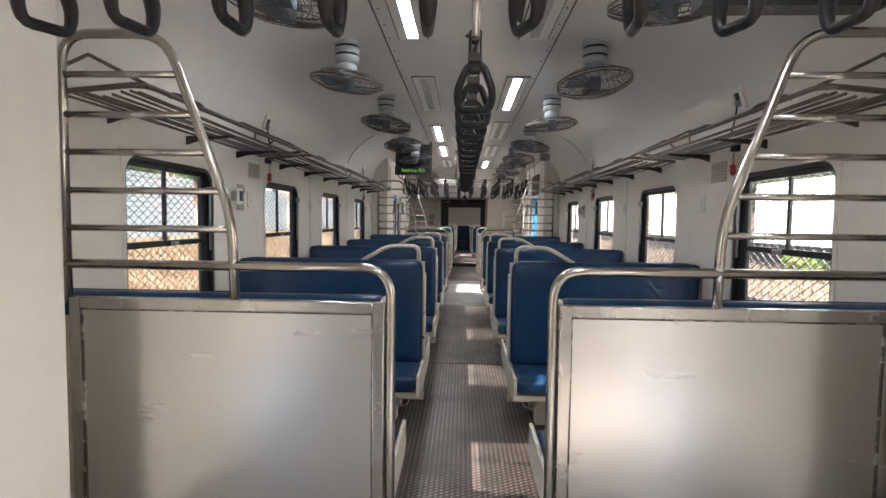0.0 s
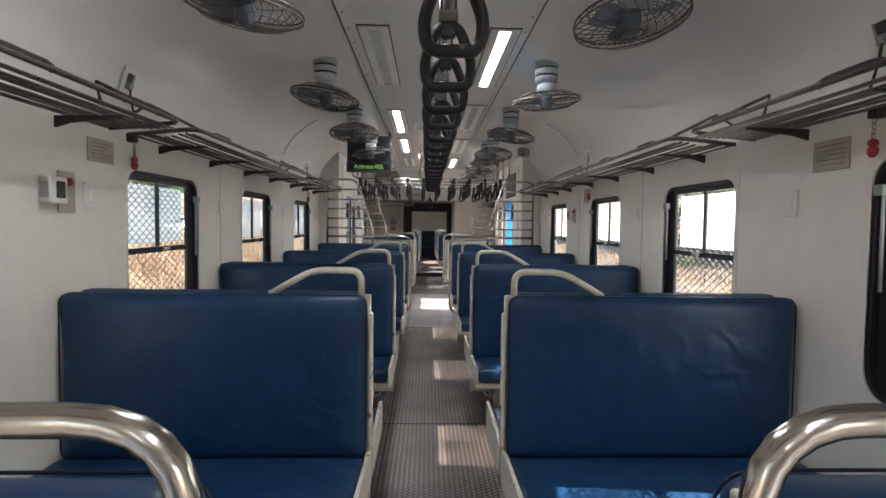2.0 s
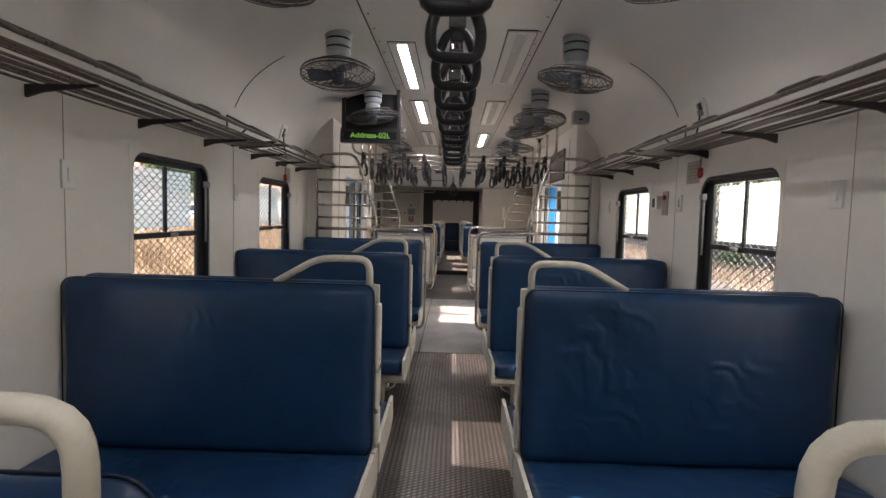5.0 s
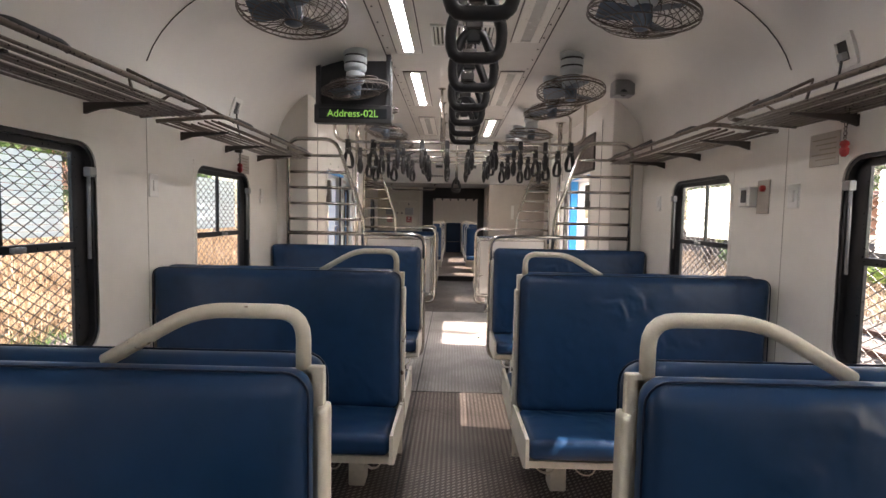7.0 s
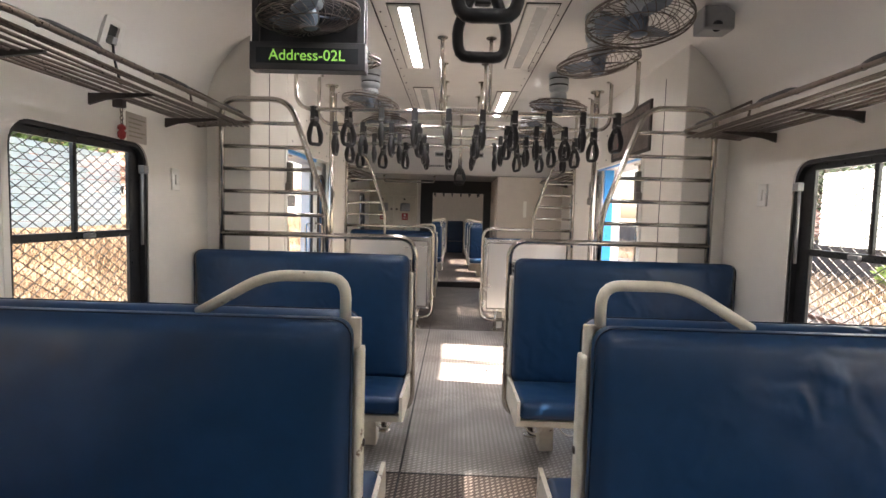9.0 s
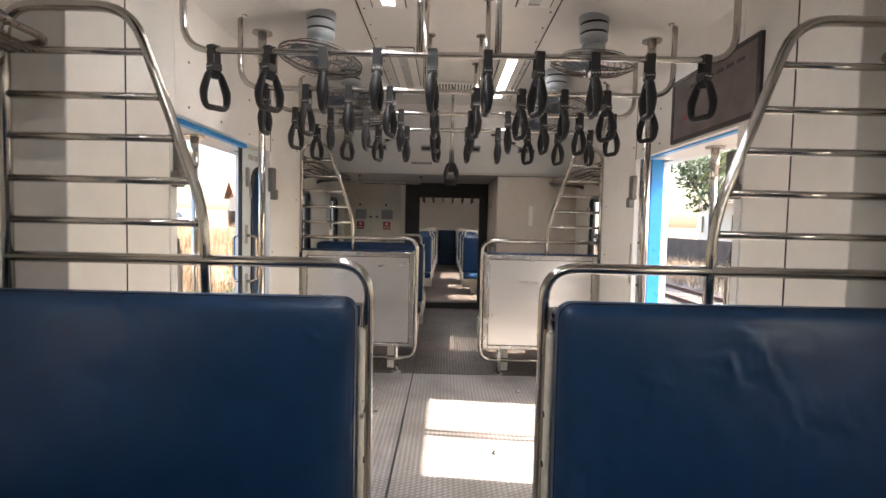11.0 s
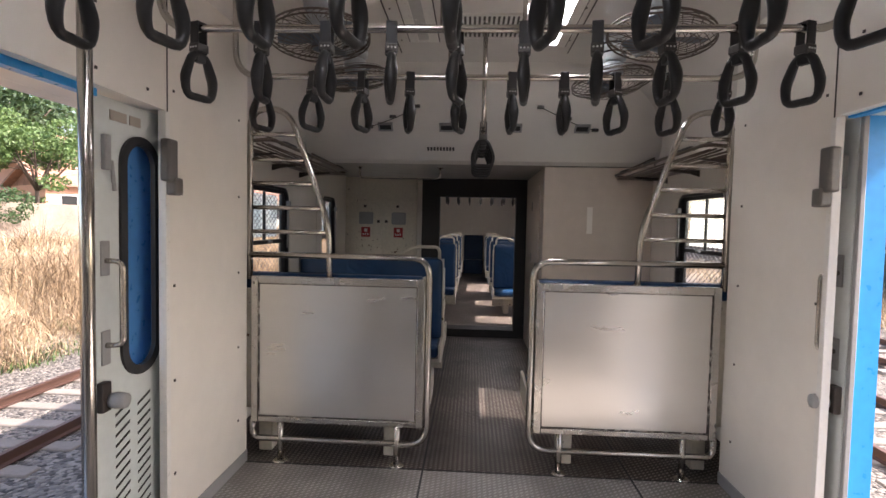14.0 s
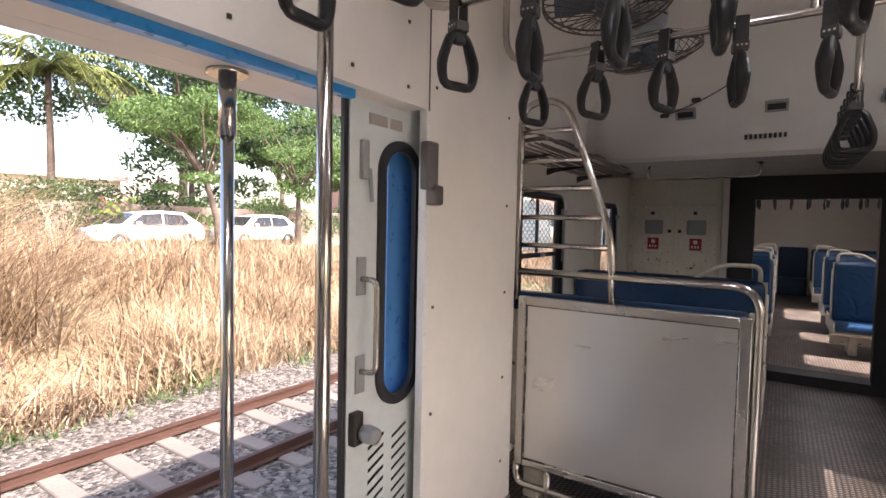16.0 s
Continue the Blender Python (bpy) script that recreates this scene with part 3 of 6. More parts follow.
# ---- windows ----
def window(name, a, b, s, shut=True):
    """A coach window: rounded surround, dark sash, frosted louvres above, diamond mesh over the whole."""
    w = tagged(new(name), "dark-framed coach window with frosted louvres above diamond mesh", "window", kind="structure")
    w.matrix_world = pose(s * (WALL - 0.028), (a + b) / 2, (SILL + HEAD) / 2)
    hy, hz = (b - a) / 2, (HEAD - SILL) / 2

    def surround(bm):
        o = round_rect(-hy - 0.03, hy + 0.03, -hz - 0.03, hz + 0.03, 0.002)
        i = round_rect(-hy + 0.0, hy - 0.0, -hz + 0.0, hz - 0.0, 0.11)
        frame_ring(bm, o, i, s * 0.024, s * 0.09)
    piece("window_surround", surround, M_WALL, w)

    def gasket(bm):
        frame_ring(bm, round_rect(-hy - 0.005, hy + 0.005, -hz - 0.005, hz + 0.005, 0.112), round_rect(-hy + 0.02, hy - 0.02, -hz + 0.02, hz - 0.02, 0.092), s * 0.034, s * 0.078)
    piece("window_frame", gasket, M_BLACK, w, "black rubber window frame")

    def sash(bm):
        xs = sorted((s * 0.058, s * 0.078))
        mid = 0.015
        box(bm, *xs, -hy + 0.02, hy - 0.085, mid - 0.018, mid + 0.018, 0.003, 1)
        box(bm, *xs, hy - 0.115, hy - 0.085, -hz + 0.02, hz - 0.02, 0.003, 1)
        box(bm, *xs, -hy + 0.02, -hy + 0.045, -hz + 0.02, hz - 0.02, 0.003, 1)
        box(bm, *xs, -hy + 0.02, hy - 0.085, hz - 0.055, hz - 0.02, 0.003, 1)
        box(bm, *xs, -hy + 0.02, hy - 0.085, -hz + 0.02, -hz + 0.045, 0.003, 1)
        box(bm, *xs, -0.065, -0.04, mid + 0.018, hz - 0.055, 0.003, 1)
    piece("window_sash", sash, M_FRAME, w)
    piece("jamb", lambda bm: box(bm, *sorted((s * 0.064, s * 0.094)), hy - 0.085, hy - 0.012, -hz + 0.02, hz - 0.02), M_BLACK, w)

    def latch(bm):
        box(bm, *sorted((s * 0.0, s * 0.035)), hy - 0.075, hy - 0.03, hz - 0.16, hz - 0.115, 0.006, 2)
        tube(bm, [(s * 0.02, hy - 0.06, hz - 0.14), (s * 0.02, hy - 0.066, -0.05)], 0.008, 6)
    piece("latch", latch, M_GREY, w, "grey lever latch")
    piece("sash_pull", lambda bm: box(bm, *sorted((s * 0.025, s * 0.046)), -0.03, 0.03, 0.004, 0.026, 0.004, 2), M_GREY, w)

    n = 13
    slat_me = None
    for i in range(n):
        z = 0.055 + (hz - 0.125) * (i + 0.5) / n
        if slat_me is None:
            bm = bmesh.new()
            t = (hz - 0.125) / n * 0.46
            vs = [(s * (0.102 + 0.22 * t * k), y, t * 0.84 * k + dz) for k in (-1, 1) for y in (-hy + 0.045, hy - 0.115) for dz in (-0.002, 0.002)]
            bmv = [bm.verts.new(v) for v in vs]
            for q in ((0, 1, 3, 2), (4, 6, 7, 5), (0, 4, 5, 1), (2, 3, 7, 6), (0, 2, 6, 4), (1, 5, 7, 3)):
                bm.faces.new([bmv[k] for k in q])
            slat_me = finish(bm, "slat", M_LOUVRE)
        ob = new("slat", slat_me)
        ob.parent = w
        ob.location = (0, 0, z)

    def mesh(bm):
        x = s * 0.084
        cw, ch = 0.078, 0.05
        y0, y1, z0, z1 = -hy + 0.02, hy - 0.085, -hz + 0.02, hz - 0.02
        slope = ch / cw
        for d in (-1, 1):
            c = -((y1 - y0) * slope) if d > 0 else 0.0
            while c < (z1 - z0) + (0 if d > 0 else (y1 - y0) * slope):
                # z = z0 + c + d*slope*(y-y0), clipped to the opening
                lo, hi = y0, y1
                ya, yb = y0 + (0 - c) / (d * slope), y0 + ((z1 - z0) - c) / (d * slope)
                lo, hi = max(lo, min(ya, yb)), min(hi, max(ya, yb))
                if hi - lo > 0.01:
                    p, q = (x + d * 0.001, lo, z0 + c + d * slope * (lo - y0)), (x + d * 0.001, hi, z0 + c + d * slope * (hi - y0))
                    tube(bm, [p, q], 0.0027, 3, caps=False)
                c += ch
    piece("mesh_grille", mesh, M_MESH, w, "diamond wire mesh")
    return w


k = 0
for a, b in WINDOWS:
    for s in (-1, 1):
        k += 1
        window("window_%d" % k, a, b, s)
window("window_%d" % (k + 1), 15.2, 15.8, -1)


# ---- lights in the ceiling ----
def ceiling_light(x, y, lit):
    e = thing("ceiling_light", (x, y, TOP), "flush ceiling light with a %s diffuser in a white frame" % ("lit bluish-white" if lit else "dark unlit"), "ceiling light", "ceiling lights")

    def fr(bm):
        for s in (-1, 1):
            box(bm, *sorted((s * 0.038, s * 0.105)), -0.74, 0.74, -0.014, 0.004, 0.004, 1)
            box(bm, -0.038, 0.038, *sorted((s * 0.7, s * 0.74)), -0.014, 0.004, 0.004, 1)
    piece("frame", fr, M_WHITE, e)
    piece("gap", lambda bm: [box(bm, s * 0.109 - 0.004, s * 0.109 + 0.004, -0.748, 0.748, -0.006, 0.003) for s in (-1, 1)] + [box(bm, -0.105, 0.105, s * 0.744 - 0.004, s * 0.744 + 0.004, -0.006, 0.003) for s in (-1, 1)], M_BRKT, e, "dark gap round the frame")
    piece("diffuser", lambda bm: box(bm, -0.038, 0.038, -0.698, 0.698, -0.008, 0.003), M_LITPANE if lit else M_DIMPANE, e, "glowing diffuser" if lit else "grey unlit diffuser")
    return e


for x, y, lit in [(-0.43, 3.25, True), (0.47, 3.25, False), (-0.44, 5.75, False), (0.47, 5.75, True), (-0.44, 8.3, True), (0.48, 8.0, False), (-0.44, 10.35, True),
                  (0.48, 10.3, False), (-0.44, 12.6, False), (0.49, 12.7, True), (-0.43, 0.8, False), (0.47, 0.8, True), (-0.43, -1.6, True)]:
    ceiling_light(x, y, lit)


def ceiling_vent(x, y, w, d):
    e = thing("ceiling_vent", (x, y, TOP), "white slotted air vent set in the ceiling", "vent", "ceiling vents")
    piece("backing", lambda bm: box(bm, -w / 2, w / 2, -d / 2, d / 2, -0.004, 0.002), M_BRKT, e)

    def fr(bm):
        for s in (-1, 1):
            box(bm, *sorted((s * w / 2, s * (w / 2 + 0.02))), -d / 2, d / 2, -0.014, 0.003)
            box(bm, -w / 2 - 0.02, w / 2 + 0.02, *sorted((s * d / 2, s * (d / 2 + 0.02))), -0.014, 0.003)
    piece("frame", fr, M_WHITE, e)
    n = int(w / 0.03)
    bm = bmesh.new()
    box(bm, -0.008, 0.008, -d / 2, d / 2, -0.012, -0.0045)
    me = finish(bm, "slat", M_WHITE)
    for i in range(n):
        o = new("slat", me)
        o.parent = e
        o.location = (-w / 2 + (i + 0.5) * w / n, 0, 0)
    return e


ceiling_vent(0.02, 13.06, 0.44, 0.38)
ceiling_vent(0.0, 8.62, 0.44, 0.4)


# ---- fans ----
def fan():
    e = thing("ceiling_fan", (0, 0, TOP), "caged ceiling fan with a banded grey canister, at rest", "fan", "ceiling fans")
    piece("base", lambda bm: lathe(bm, [(0.1, 0.03), (0.1, -0.03), (0.088, -0.035), (0.088, -0.05), (0.095, -0.052), (0.095, -0.09), (0.088, -0.095), (0.088, -0.11), (0.093, -0.112), (0.09, -0.15), (0.06, -0.165)], 22), M_FANCAN, e)
    piece("band", lambda bm: [lathe(bm, [(0.0895, z), (0.0895, z - 0.013)], 22) for z in (-0.036, -0.0965)], M_BLACK, e, "black rubber band")
    piece("motor", lambda bm: lathe(bm, [(0.05, -0.16), (0.075, -0.175), (0.08, -0.215), (0.07, -0.25), (0.04, -0.262)], 20), M_FANCAN, e)
    tilt = Matrix.Translation((0, 0, -0.3)) @ pose(0, 0, 0, 7, 5, 0)

    def cage(bm):
        R = 0.275
        n = 30

        def rim(r, z, tr, m=40):
            tube(bm, [tilt @ Vector((r * math.cos(2 * math.pi * i / m), r * math.sin(2 * math.pi * i / m), z)) for i in range(m)], tr, 4, True)
        rim(R, 0.012, 0.006)
        rim(R, -0.012, 0.005)
        rim(R * 0.72, 0.06, 0.0028)
        rim(R * 0.72, -0.055, 0.0028)
        rim(0.07, 0.07, 0.004, 20)
        rim(0.05, -0.072, 0.004, 20)
        for i in range(n):
            for tw, zz, r0, zi in ((0.5, 1, 0.07, 0.07), (-0.5, -1, 0.05, -0.072)):
                pts = []
                for k in range(6):
                    q = k / 5
                    rr = r0 + (R - r0) * q
                    ang = 2 * math.pi * i / n + tw * q
                    z = zz * 0.012 + (zi - zz * 0.012) * (1 - q ** 2.2)
                    pts.append(tilt @ Vector((rr * math.cos(ang), rr * math.sin(ang), z)))
                tube(bm, pts, 0.0026, 3, caps=False)
    tagged(piece("cage", cage, M_WIRE, e, "spiral wire cage"), kind="stuff")

    def blades(bm):
        for i in range(3):
            a0 = 2 * math.pi * i / 3 + 0.4
            row = []
            for q, wd in ((0.035, 0.03), (0.1, 0.055), (0.17, 0.075), (0.225, 0.06)):
                c = Vector((math.cos(a0), math.sin(a0), 0))
                t = Vector((-math.sin(a0), math.cos(a0), 0))
                row.append([tilt @ (c * q + t * wd + Vector((0, 0, 0.018))), tilt @ (c * q - t * wd + Vector((0, 0, -0.018)))])
            vs = [[bm.verts.new(p + Vector((0, 0, dz))) for p in r for dz in (0.0015, -0.0015)] for r in row]
            for a, b in zip(vs, vs[1:]):
                bm.faces.new((a[0], a[2], b[2], b[0]))
                bm.faces.new((a[1], b[1], b[3], a[3]))
                bm.faces.new((a[0], b[0], b[1], a[1]))
                bm.faces.new((a[2], a[3], b[3], b[2]))
            bm.faces.new(vs[0])
            bm.faces.new(vs[-1])
    piece("blade", blades, M_BLADE, e, "dull blue-grey blades")
    piece("hub", lambda bm: lathe(bm, [(0.0, -0.255), (0.048, -0.26), (0.05, -0.3), (0.045, -0.365), (0.025, -0.376), (0.001, -0.378)], 16), M_BLADE, e)
    return e


f0 = fan()
spots = [(-0.94, 4.0), (0.94, 4.02), (-0.9, 5.74), (0.91, 5.69), (-0.89, 7.36), (0.89, 7.36), (-0.88, 8.98), (0.9, 8.98), (-0.88, 9.75), (0.89, 9.72),
         (-0.91, 11.2), (0.91, 11.17), (-0.93, 12.38), (0.92, 12.37), (-0.92, 13.18), (0.9, 13.25), (-0.92, 2.6), (0.93, 2.6), (-0.92, 1.0), (0.93, 1.0)]
drop = -0.022
f0.matrix_world = pose(spots[0][0], spots[0][1], TOP + drop, 0, 0, 20)
for i, (x, y) in enumerate(spots[1:]):
    copy_thing(f0, pose(x, y, TOP + drop, 0, 0, 20 + 47 * i if x < 0 else 180 + 53 * i))


# ---- hand straps and their rails ----
def strap():
    e = thing("hand_strap", (0, 0, 0), "dark grey plastic hand strap on a black webbing loop", "hand strap", "hand straps")

    def webbing(bm):
        box(bm, -0.022, 0.022, -0.024, -0.017, -0.1, 0.018, 0.002, 1)
        box(bm, -0.022, 0.022, 0.017, 0.024, -0.1, 0.018, 0.002, 1)
        box(bm, -0.022, 0.022, -0.024, 0.024, 0.017, 0.024, 0.002, 1)
    piece("webbing", webbing, M_BLACK, e)
    piece("clip", lambda bm: box(bm, -0.025, 0.025, -0.027, 0.027, -0.095, -0.062, 0.004, 2), M_CLIP, e, "dark riveted clip")
    for x in (-0.014, 0.0, 0.014):
        piece("rivet", lambda bm: lathe(bm, [(0.0045, 0.0), (0.003, 0.003)], 6), M_DIMPANE, e).matrix_basis = pose(x, -0.027, -0.078, 90, 0, 0)

    def grip(bm):
        pts = rounded([(0, 0, -0.095), (0, 0.034, -0.112), (0, 0.07, -0.205), (0, 0.06, -0.276), (0, 0, -0.274), (0, -0.06, -0.276), (0, -0.07, -0.205), (0, -0.034, -0.112), (0, 0, -0.095)], 0.03, 3)
        tube(bm, pts[:-1], 0.0155, 8, True)
        for v in bm.verts:
            v.co.x *= 1.0 + 0.75 * max(0.0, 1 - abs(v.co.z + 0.185) / 0.09)
        box(bm, -0.014, 0.014, -0.022, 0.022, -0.135, -0.09, 0.006, 2)
    piece("grip", grip, M_STRAP, e, "rounded triangular grip")
    return e


st0 = strap()
placed = []
RAILS = [1.42, 10.23, 10.92, 11.57, 12.23]
RAIL_Z = 2.28


def strap_rail(y, z=RAIL_Z):
    e = thing("strap_rail", (0, y, z), "polished steel overhead rail bent up to the ceiling at both ends", "rail", "strap rails")
    piece("bar", lambda bm: tube(bm, rounded([(-1.34, 0, TOP - z - 0.13), (-1.34, 0, 0.0), (1.34, 0, 0.0), (1.34, 0, TOP - z - 0.13)], 0.14, 6), 0.0165, 8), M_STEEL, e)
    for x in (-0.19, 0.19):
        piece("hanger", lambda bm: tube(bm, [(x, 0, 0), (x, 0, TOP - z - 0.005)], 0.016, 8), M_STEEL, e)
        piece("flange", lambda bm: lathe(bm, [(0.04, TOP - z - 0.012), (0.042, TOP - z - 0.004), (0.03, TOP - z + 0.004)], 14, (x, 0, 0)), M_STEEL, e)
    for s in (-1, 1):
        piece("flange", lambda bm: lathe(bm, [(0.04, TOP - z - 0.15), (0.042, TOP - z - 0.14), (0.03, TOP - z - 0.1)], 14, (s * 1.34, 0, 0)), M_STEEL, e)


for r, y in enumerate(RAILS):
    strap_rail(y)
    for i in range(10):
        x = -1.192 + 0.265 * i
        turn = math.copysign(18 * (abs(x) / 1.2) ** 2, x)
        placed.append(pose(x + random.uniform(-0.012, 0.012), y, RAIL_Z, random.uniform(-4, 4), 0, turn + random.uniform(-20, 20)))


def centre_rail(y0, y1, z):
    e = thing("strap_rail", (0, y0, z), "polished steel rail running along the ceiling over the aisle", "rail", "strap rails")
    L = y1 - y0
    piece("bar", lambda bm: tube(bm, [(0, 0, 0), (0, L, 0)], 0.0165, 8), M_STEEL, e)
    for i in range(int(L / 1.9) + 1 if L > 2 else 1):
        y = 0.0 if L < 2 else i * L / int(L / 1.9)
        piece("hanger", lambda bm: tube(bm, [(0, y, -0.02), (0, y, TOP - z - 0.005)], 0.016, 8), M_STEEL, e)
        piece("flange", lambda bm: lathe(bm, [(0.04, TOP - z - 0.012), (0.042, TOP - z - 0.004), (0.03, TOP - z + 0.004)], 14, (0, y, 0)), M_STEEL, e)


centre_rail(1.98, 7.75, 2.19)
for i in range(19):
    placed.append(pose(random.uniform(-0.004, 0.004), 2.05 + 0.307 * i, 2.19, 0, random.uniform(-3, 3), 90 + random.uniform(-6, 6)))
centre_rail(13.0, 13.75, 2.19)
for i in range(5):
    placed.append(pose(0, 13.05 + 0.16 * i, 2.19, 0, 0, 90))
st0.matrix_world = placed[0]
for m in placed[1:]:
    copy_thing(st0, m)


# ---- seats ----
def cushion(bm, xr, yr, zr, r, swell, amount, seed):
    """Padded block with rounded edges; swell: (0, f) bulges the face towards f along y, (1, 1) the top."""
    def ticks(lo, hi, n):
        e = [0.0, 0.3 * r, 0.65 * r, r]
        inner = [lo + r + (hi - lo - 2 * r) * i / n for i in range(1, n)]
        return [lo + q for q in e] + inner + [hi - q for q in reversed(e)]
    ry = min(r, (yr[1] - yr[0]) * 0.49)
    rz = min(r, (zr[1] - zr[0]) * 0.49)
    rad = (r, ry, rz)
    axes = [ticks(*xr, 26), [yr[0] + (yr[1] - yr[0]) * i / 8 for i in range(9)] if swell[0] == 0 else ticks(*yr, 9), [zr[0] + (zr[1] - zr[0]) * i / 8 for i in range(9)] if swell[0] else ticks(*zr, 16)]
    box3 = (xr, yr, zr)
    seen = {}

    def vert(p):
        if p in seen:
            return seen[p]
        core = [min(max(c, lo + q), hi - q) for c, (lo, hi), q in zip(p, box3, rad)]
        d = Vector([(c - k) / q for c, k, q in zip(p, core, rad)])
        if d.length > 1e-6:
            d.normalize()
        out = Vector([k + e * q for k, e, q in zip(core, d, rad)])
        u = 2 * (p[0] - xr[0]) / (xr[1] - xr[0]) - 1
        if swell[0] == 0:
            w = 2 * (p[2] - zr[0]) / (zr[1] - zr[0]) - 1
            face = p[1] == (yr[1] if swell[1] > 0 else yr[0])
            if face:
                out.y += swell[1] * (amount * (1 - u ** 6) * (1 - w ** 4) + 0.004 * noise.noise((p[0] * 3, seed, p[2] * 5)) + 0.0018 * noise.noise((p[0] * 9, seed, p[2] * 13)))
        elif p[2] == zr[1]:
            w = 2 * (p[1] - yr[0]) / (yr[1] - yr[0]) - 1
            out.z += amount * (1 - u ** 6) * (1 - w ** 4) + 0.004 * noise.noise((p[0] * 4, p[1] * 6, seed))
        seen[p] = bm.verts.new(out)
        return seen[p]
    for ax in range(3):
        b, c = [k for k in range(3) if k != ax]
        for end in (axes[ax][0], axes[ax][-1]):
            for i in range(len(axes[b]) - 1):
                for j in range(len(axes[c]) - 1):
                    q = []
                    for m, n in ((i, j), (i + 1, j), (i + 1, j + 1), (i, j + 1)):
                        p = [0, 0, 0]
                        p[ax], p[b], p[c] = end, axes[b][m], axes[c][n]
                        q.append(vert(tuple(p)))
                    g = bm.faces.new(q)
                    g.smooth = True


def bench(x_in, x_out, y, face, double, label, handle=True, high=1.185):
    """Blue bench along x. face: -1 looks towards -y. double: a second bench back to back."""
    e = thing("bench", (0, y, 0), label, "bench", "coach benches")
    xs = sorted((x_in, x_out))
    s = 1 if x_in > 0 else -1
    seed = y * 3.1 + s
    for f in ((face, -face) if double else (face,)):
        def back(bm):
            near = 0.01 if double else -0.018
            cushion(bm, xs, sorted((f * near, f * 0.1)), (0.4, high), 0.052, (0, f), 0.016, seed + f)
            for v in bm.verts:
                w = (v.co.z - 0.4) / 0.785
                v.co.y += f * (1.185 - v.co.z) * 0.01
                if abs(v.co.x) > 1.45:
                    v.co.x -= s * 0.013 * math.sin(math.pi * min(1.0, max(0.0, w))) * (abs(v.co.x) - 1.45) / 0.29
        bk = piece("backrest", back, M_BLUE, e)

        def piping(bm):
            pr = round_rect(xs[0] + 0.002, xs[1] - 0.002, 0.402, high - 0.002, 0.053, 5)
            tube(bm, [(u, f * (0.078 + (1.185 - w) * 0.01), w) for u, w in pr], 0.003, 4, True)
        piece("piping", piping, M_PIPING, bk, "dark navy seam piping")

        def seat(bm):
            cushion(bm, xs, sorted((f * 0.1, f * 0.55)), (0.33, 0.43), 0.034, (1, 1), 0.012, seed + 5 + f)
            for v in bm.verts:
                v.co.z += (abs(v.co.y) - 0.32) * 0.03
        piece("seat", seat, M_BLUE, e)

        def pan(bm):
            box(bm, *xs, *sorted((f * 0.06, f * 0.52)), 0.29, 0.328, 0.004, 1)
            x = x_in - s * 0.012
            q = [(0.03, 0.42), (0.12, 0.44), (0.57, 0.455), (0.585, 0.32), (0.5, 0.285), (0.03, 0.27)]
            a = [bm.verts.new((x - 0.009, f * u, z)) for u, z in q]
            b = [bm.verts.new((x + 0.009, f * u, z)) for u, z in q]
            bm.faces.new(a)
            bm.faces.new(b[::-1])
            for i in range(6):
                j = (i + 1) % 6
                bm.faces.new((a[i], a[j], b[j], b[i]))
        piece("seat_frame", pan, M_CREAM, e, "cream painted seat pan and side rail")
        for x in (x_in + s * 0.22, x_in + s * 1.05):
            piece("leg", lambda bm: box(bm, x - 0.045, x + 0.045, *sorted((f * 0.08, f * 0.2)), 0, 0.29, 0.006, 1), M_CREAM, e)

        def coil(bm):
            for k in range(3):
                c = Vector((x_in + s * (0.12 + 0.2 * (k == 2)), f * (0.3 + 0.03 * k), 0.22 + 0.01 * k))
                tube(bm, [c + Vector((0.055 * math.cos(2 * math.pi * i / 16), 0.012 * math.sin(4 * math.pi * i / 16), 0.06 * math.sin(2 * math.pi * i / 16))) for i in range(16)], 0.004, 4, True)
        tagged(piece("cable", coil, M_CREAM, e, "loose looped cream cable"), kind="stuff")

    def frame_plate(bm):
        top = 1.168 if double else 1.14
        ya, yb = (-0.009, 0.009) if double else sorted((-face * 0.03, -face * 0.021))
        box(bm, xs[0] + 0.01, xs[1] - 0.01, ya, yb, 0.1 if double else 0.34, top - (0 if double else 0.05), 0.003, 1)
        box(bm, *sorted((x_in - s * 0.012, x_in + s * 0.03)), ya, yb, 0.1 if double else 0.34, top + (0.008 if double else -0.05), 0.003, 1)
        hw = 0.03 if double else 0.02
        box(bm, *sorted((x_in - s * 0.022, x_in + s * 0.004)), -hw, hw, 0.43, 1.09, 0.012, 2)
    piece("back_frame", frame_plate, M_CREAM, e, "cream painted frame with chipped edges")
    for z in (0.62, 0.8):
        piece("bolt", lambda bm: box(bm, x_in - s * 0.022 - 0.006, x_in - s * 0.022 + 0.006, -0.01, 0.01, z - 0.01, z + 0.01, 0.003, 1), M_BRKT, e)
    if handle:
        piece("handle", lambda bm: tube(bm, rounded([(x_in + s * 0.035, 0, 1.17), (x_in + s * 0.035, 0, 1.292), (x_in + s * 0.27, 0, 1.292), (x_in + s * 0.47, 0, 1.175)], 0.07, 5), 0.0165, 10), M_CREAM, e, "cream bent-tube grab handle")
    return e


BENCH_Y = [3.935, 5.76, 7.605]
for y in BENCH_Y:
    for s in (-1, 1):
        bench(s * 0.335, 1.722 if s > 0 else -1.747, y, -1, True, "blue vinyl back-to-back bench with cream frame and grab handle" if s < 0 else "wrinkled blue vinyl back-to-back bench with cream frame")
bench(-0.335, -1.738, 14.5, -1, True, "blue vinyl back-to-back bench before the cabinets")


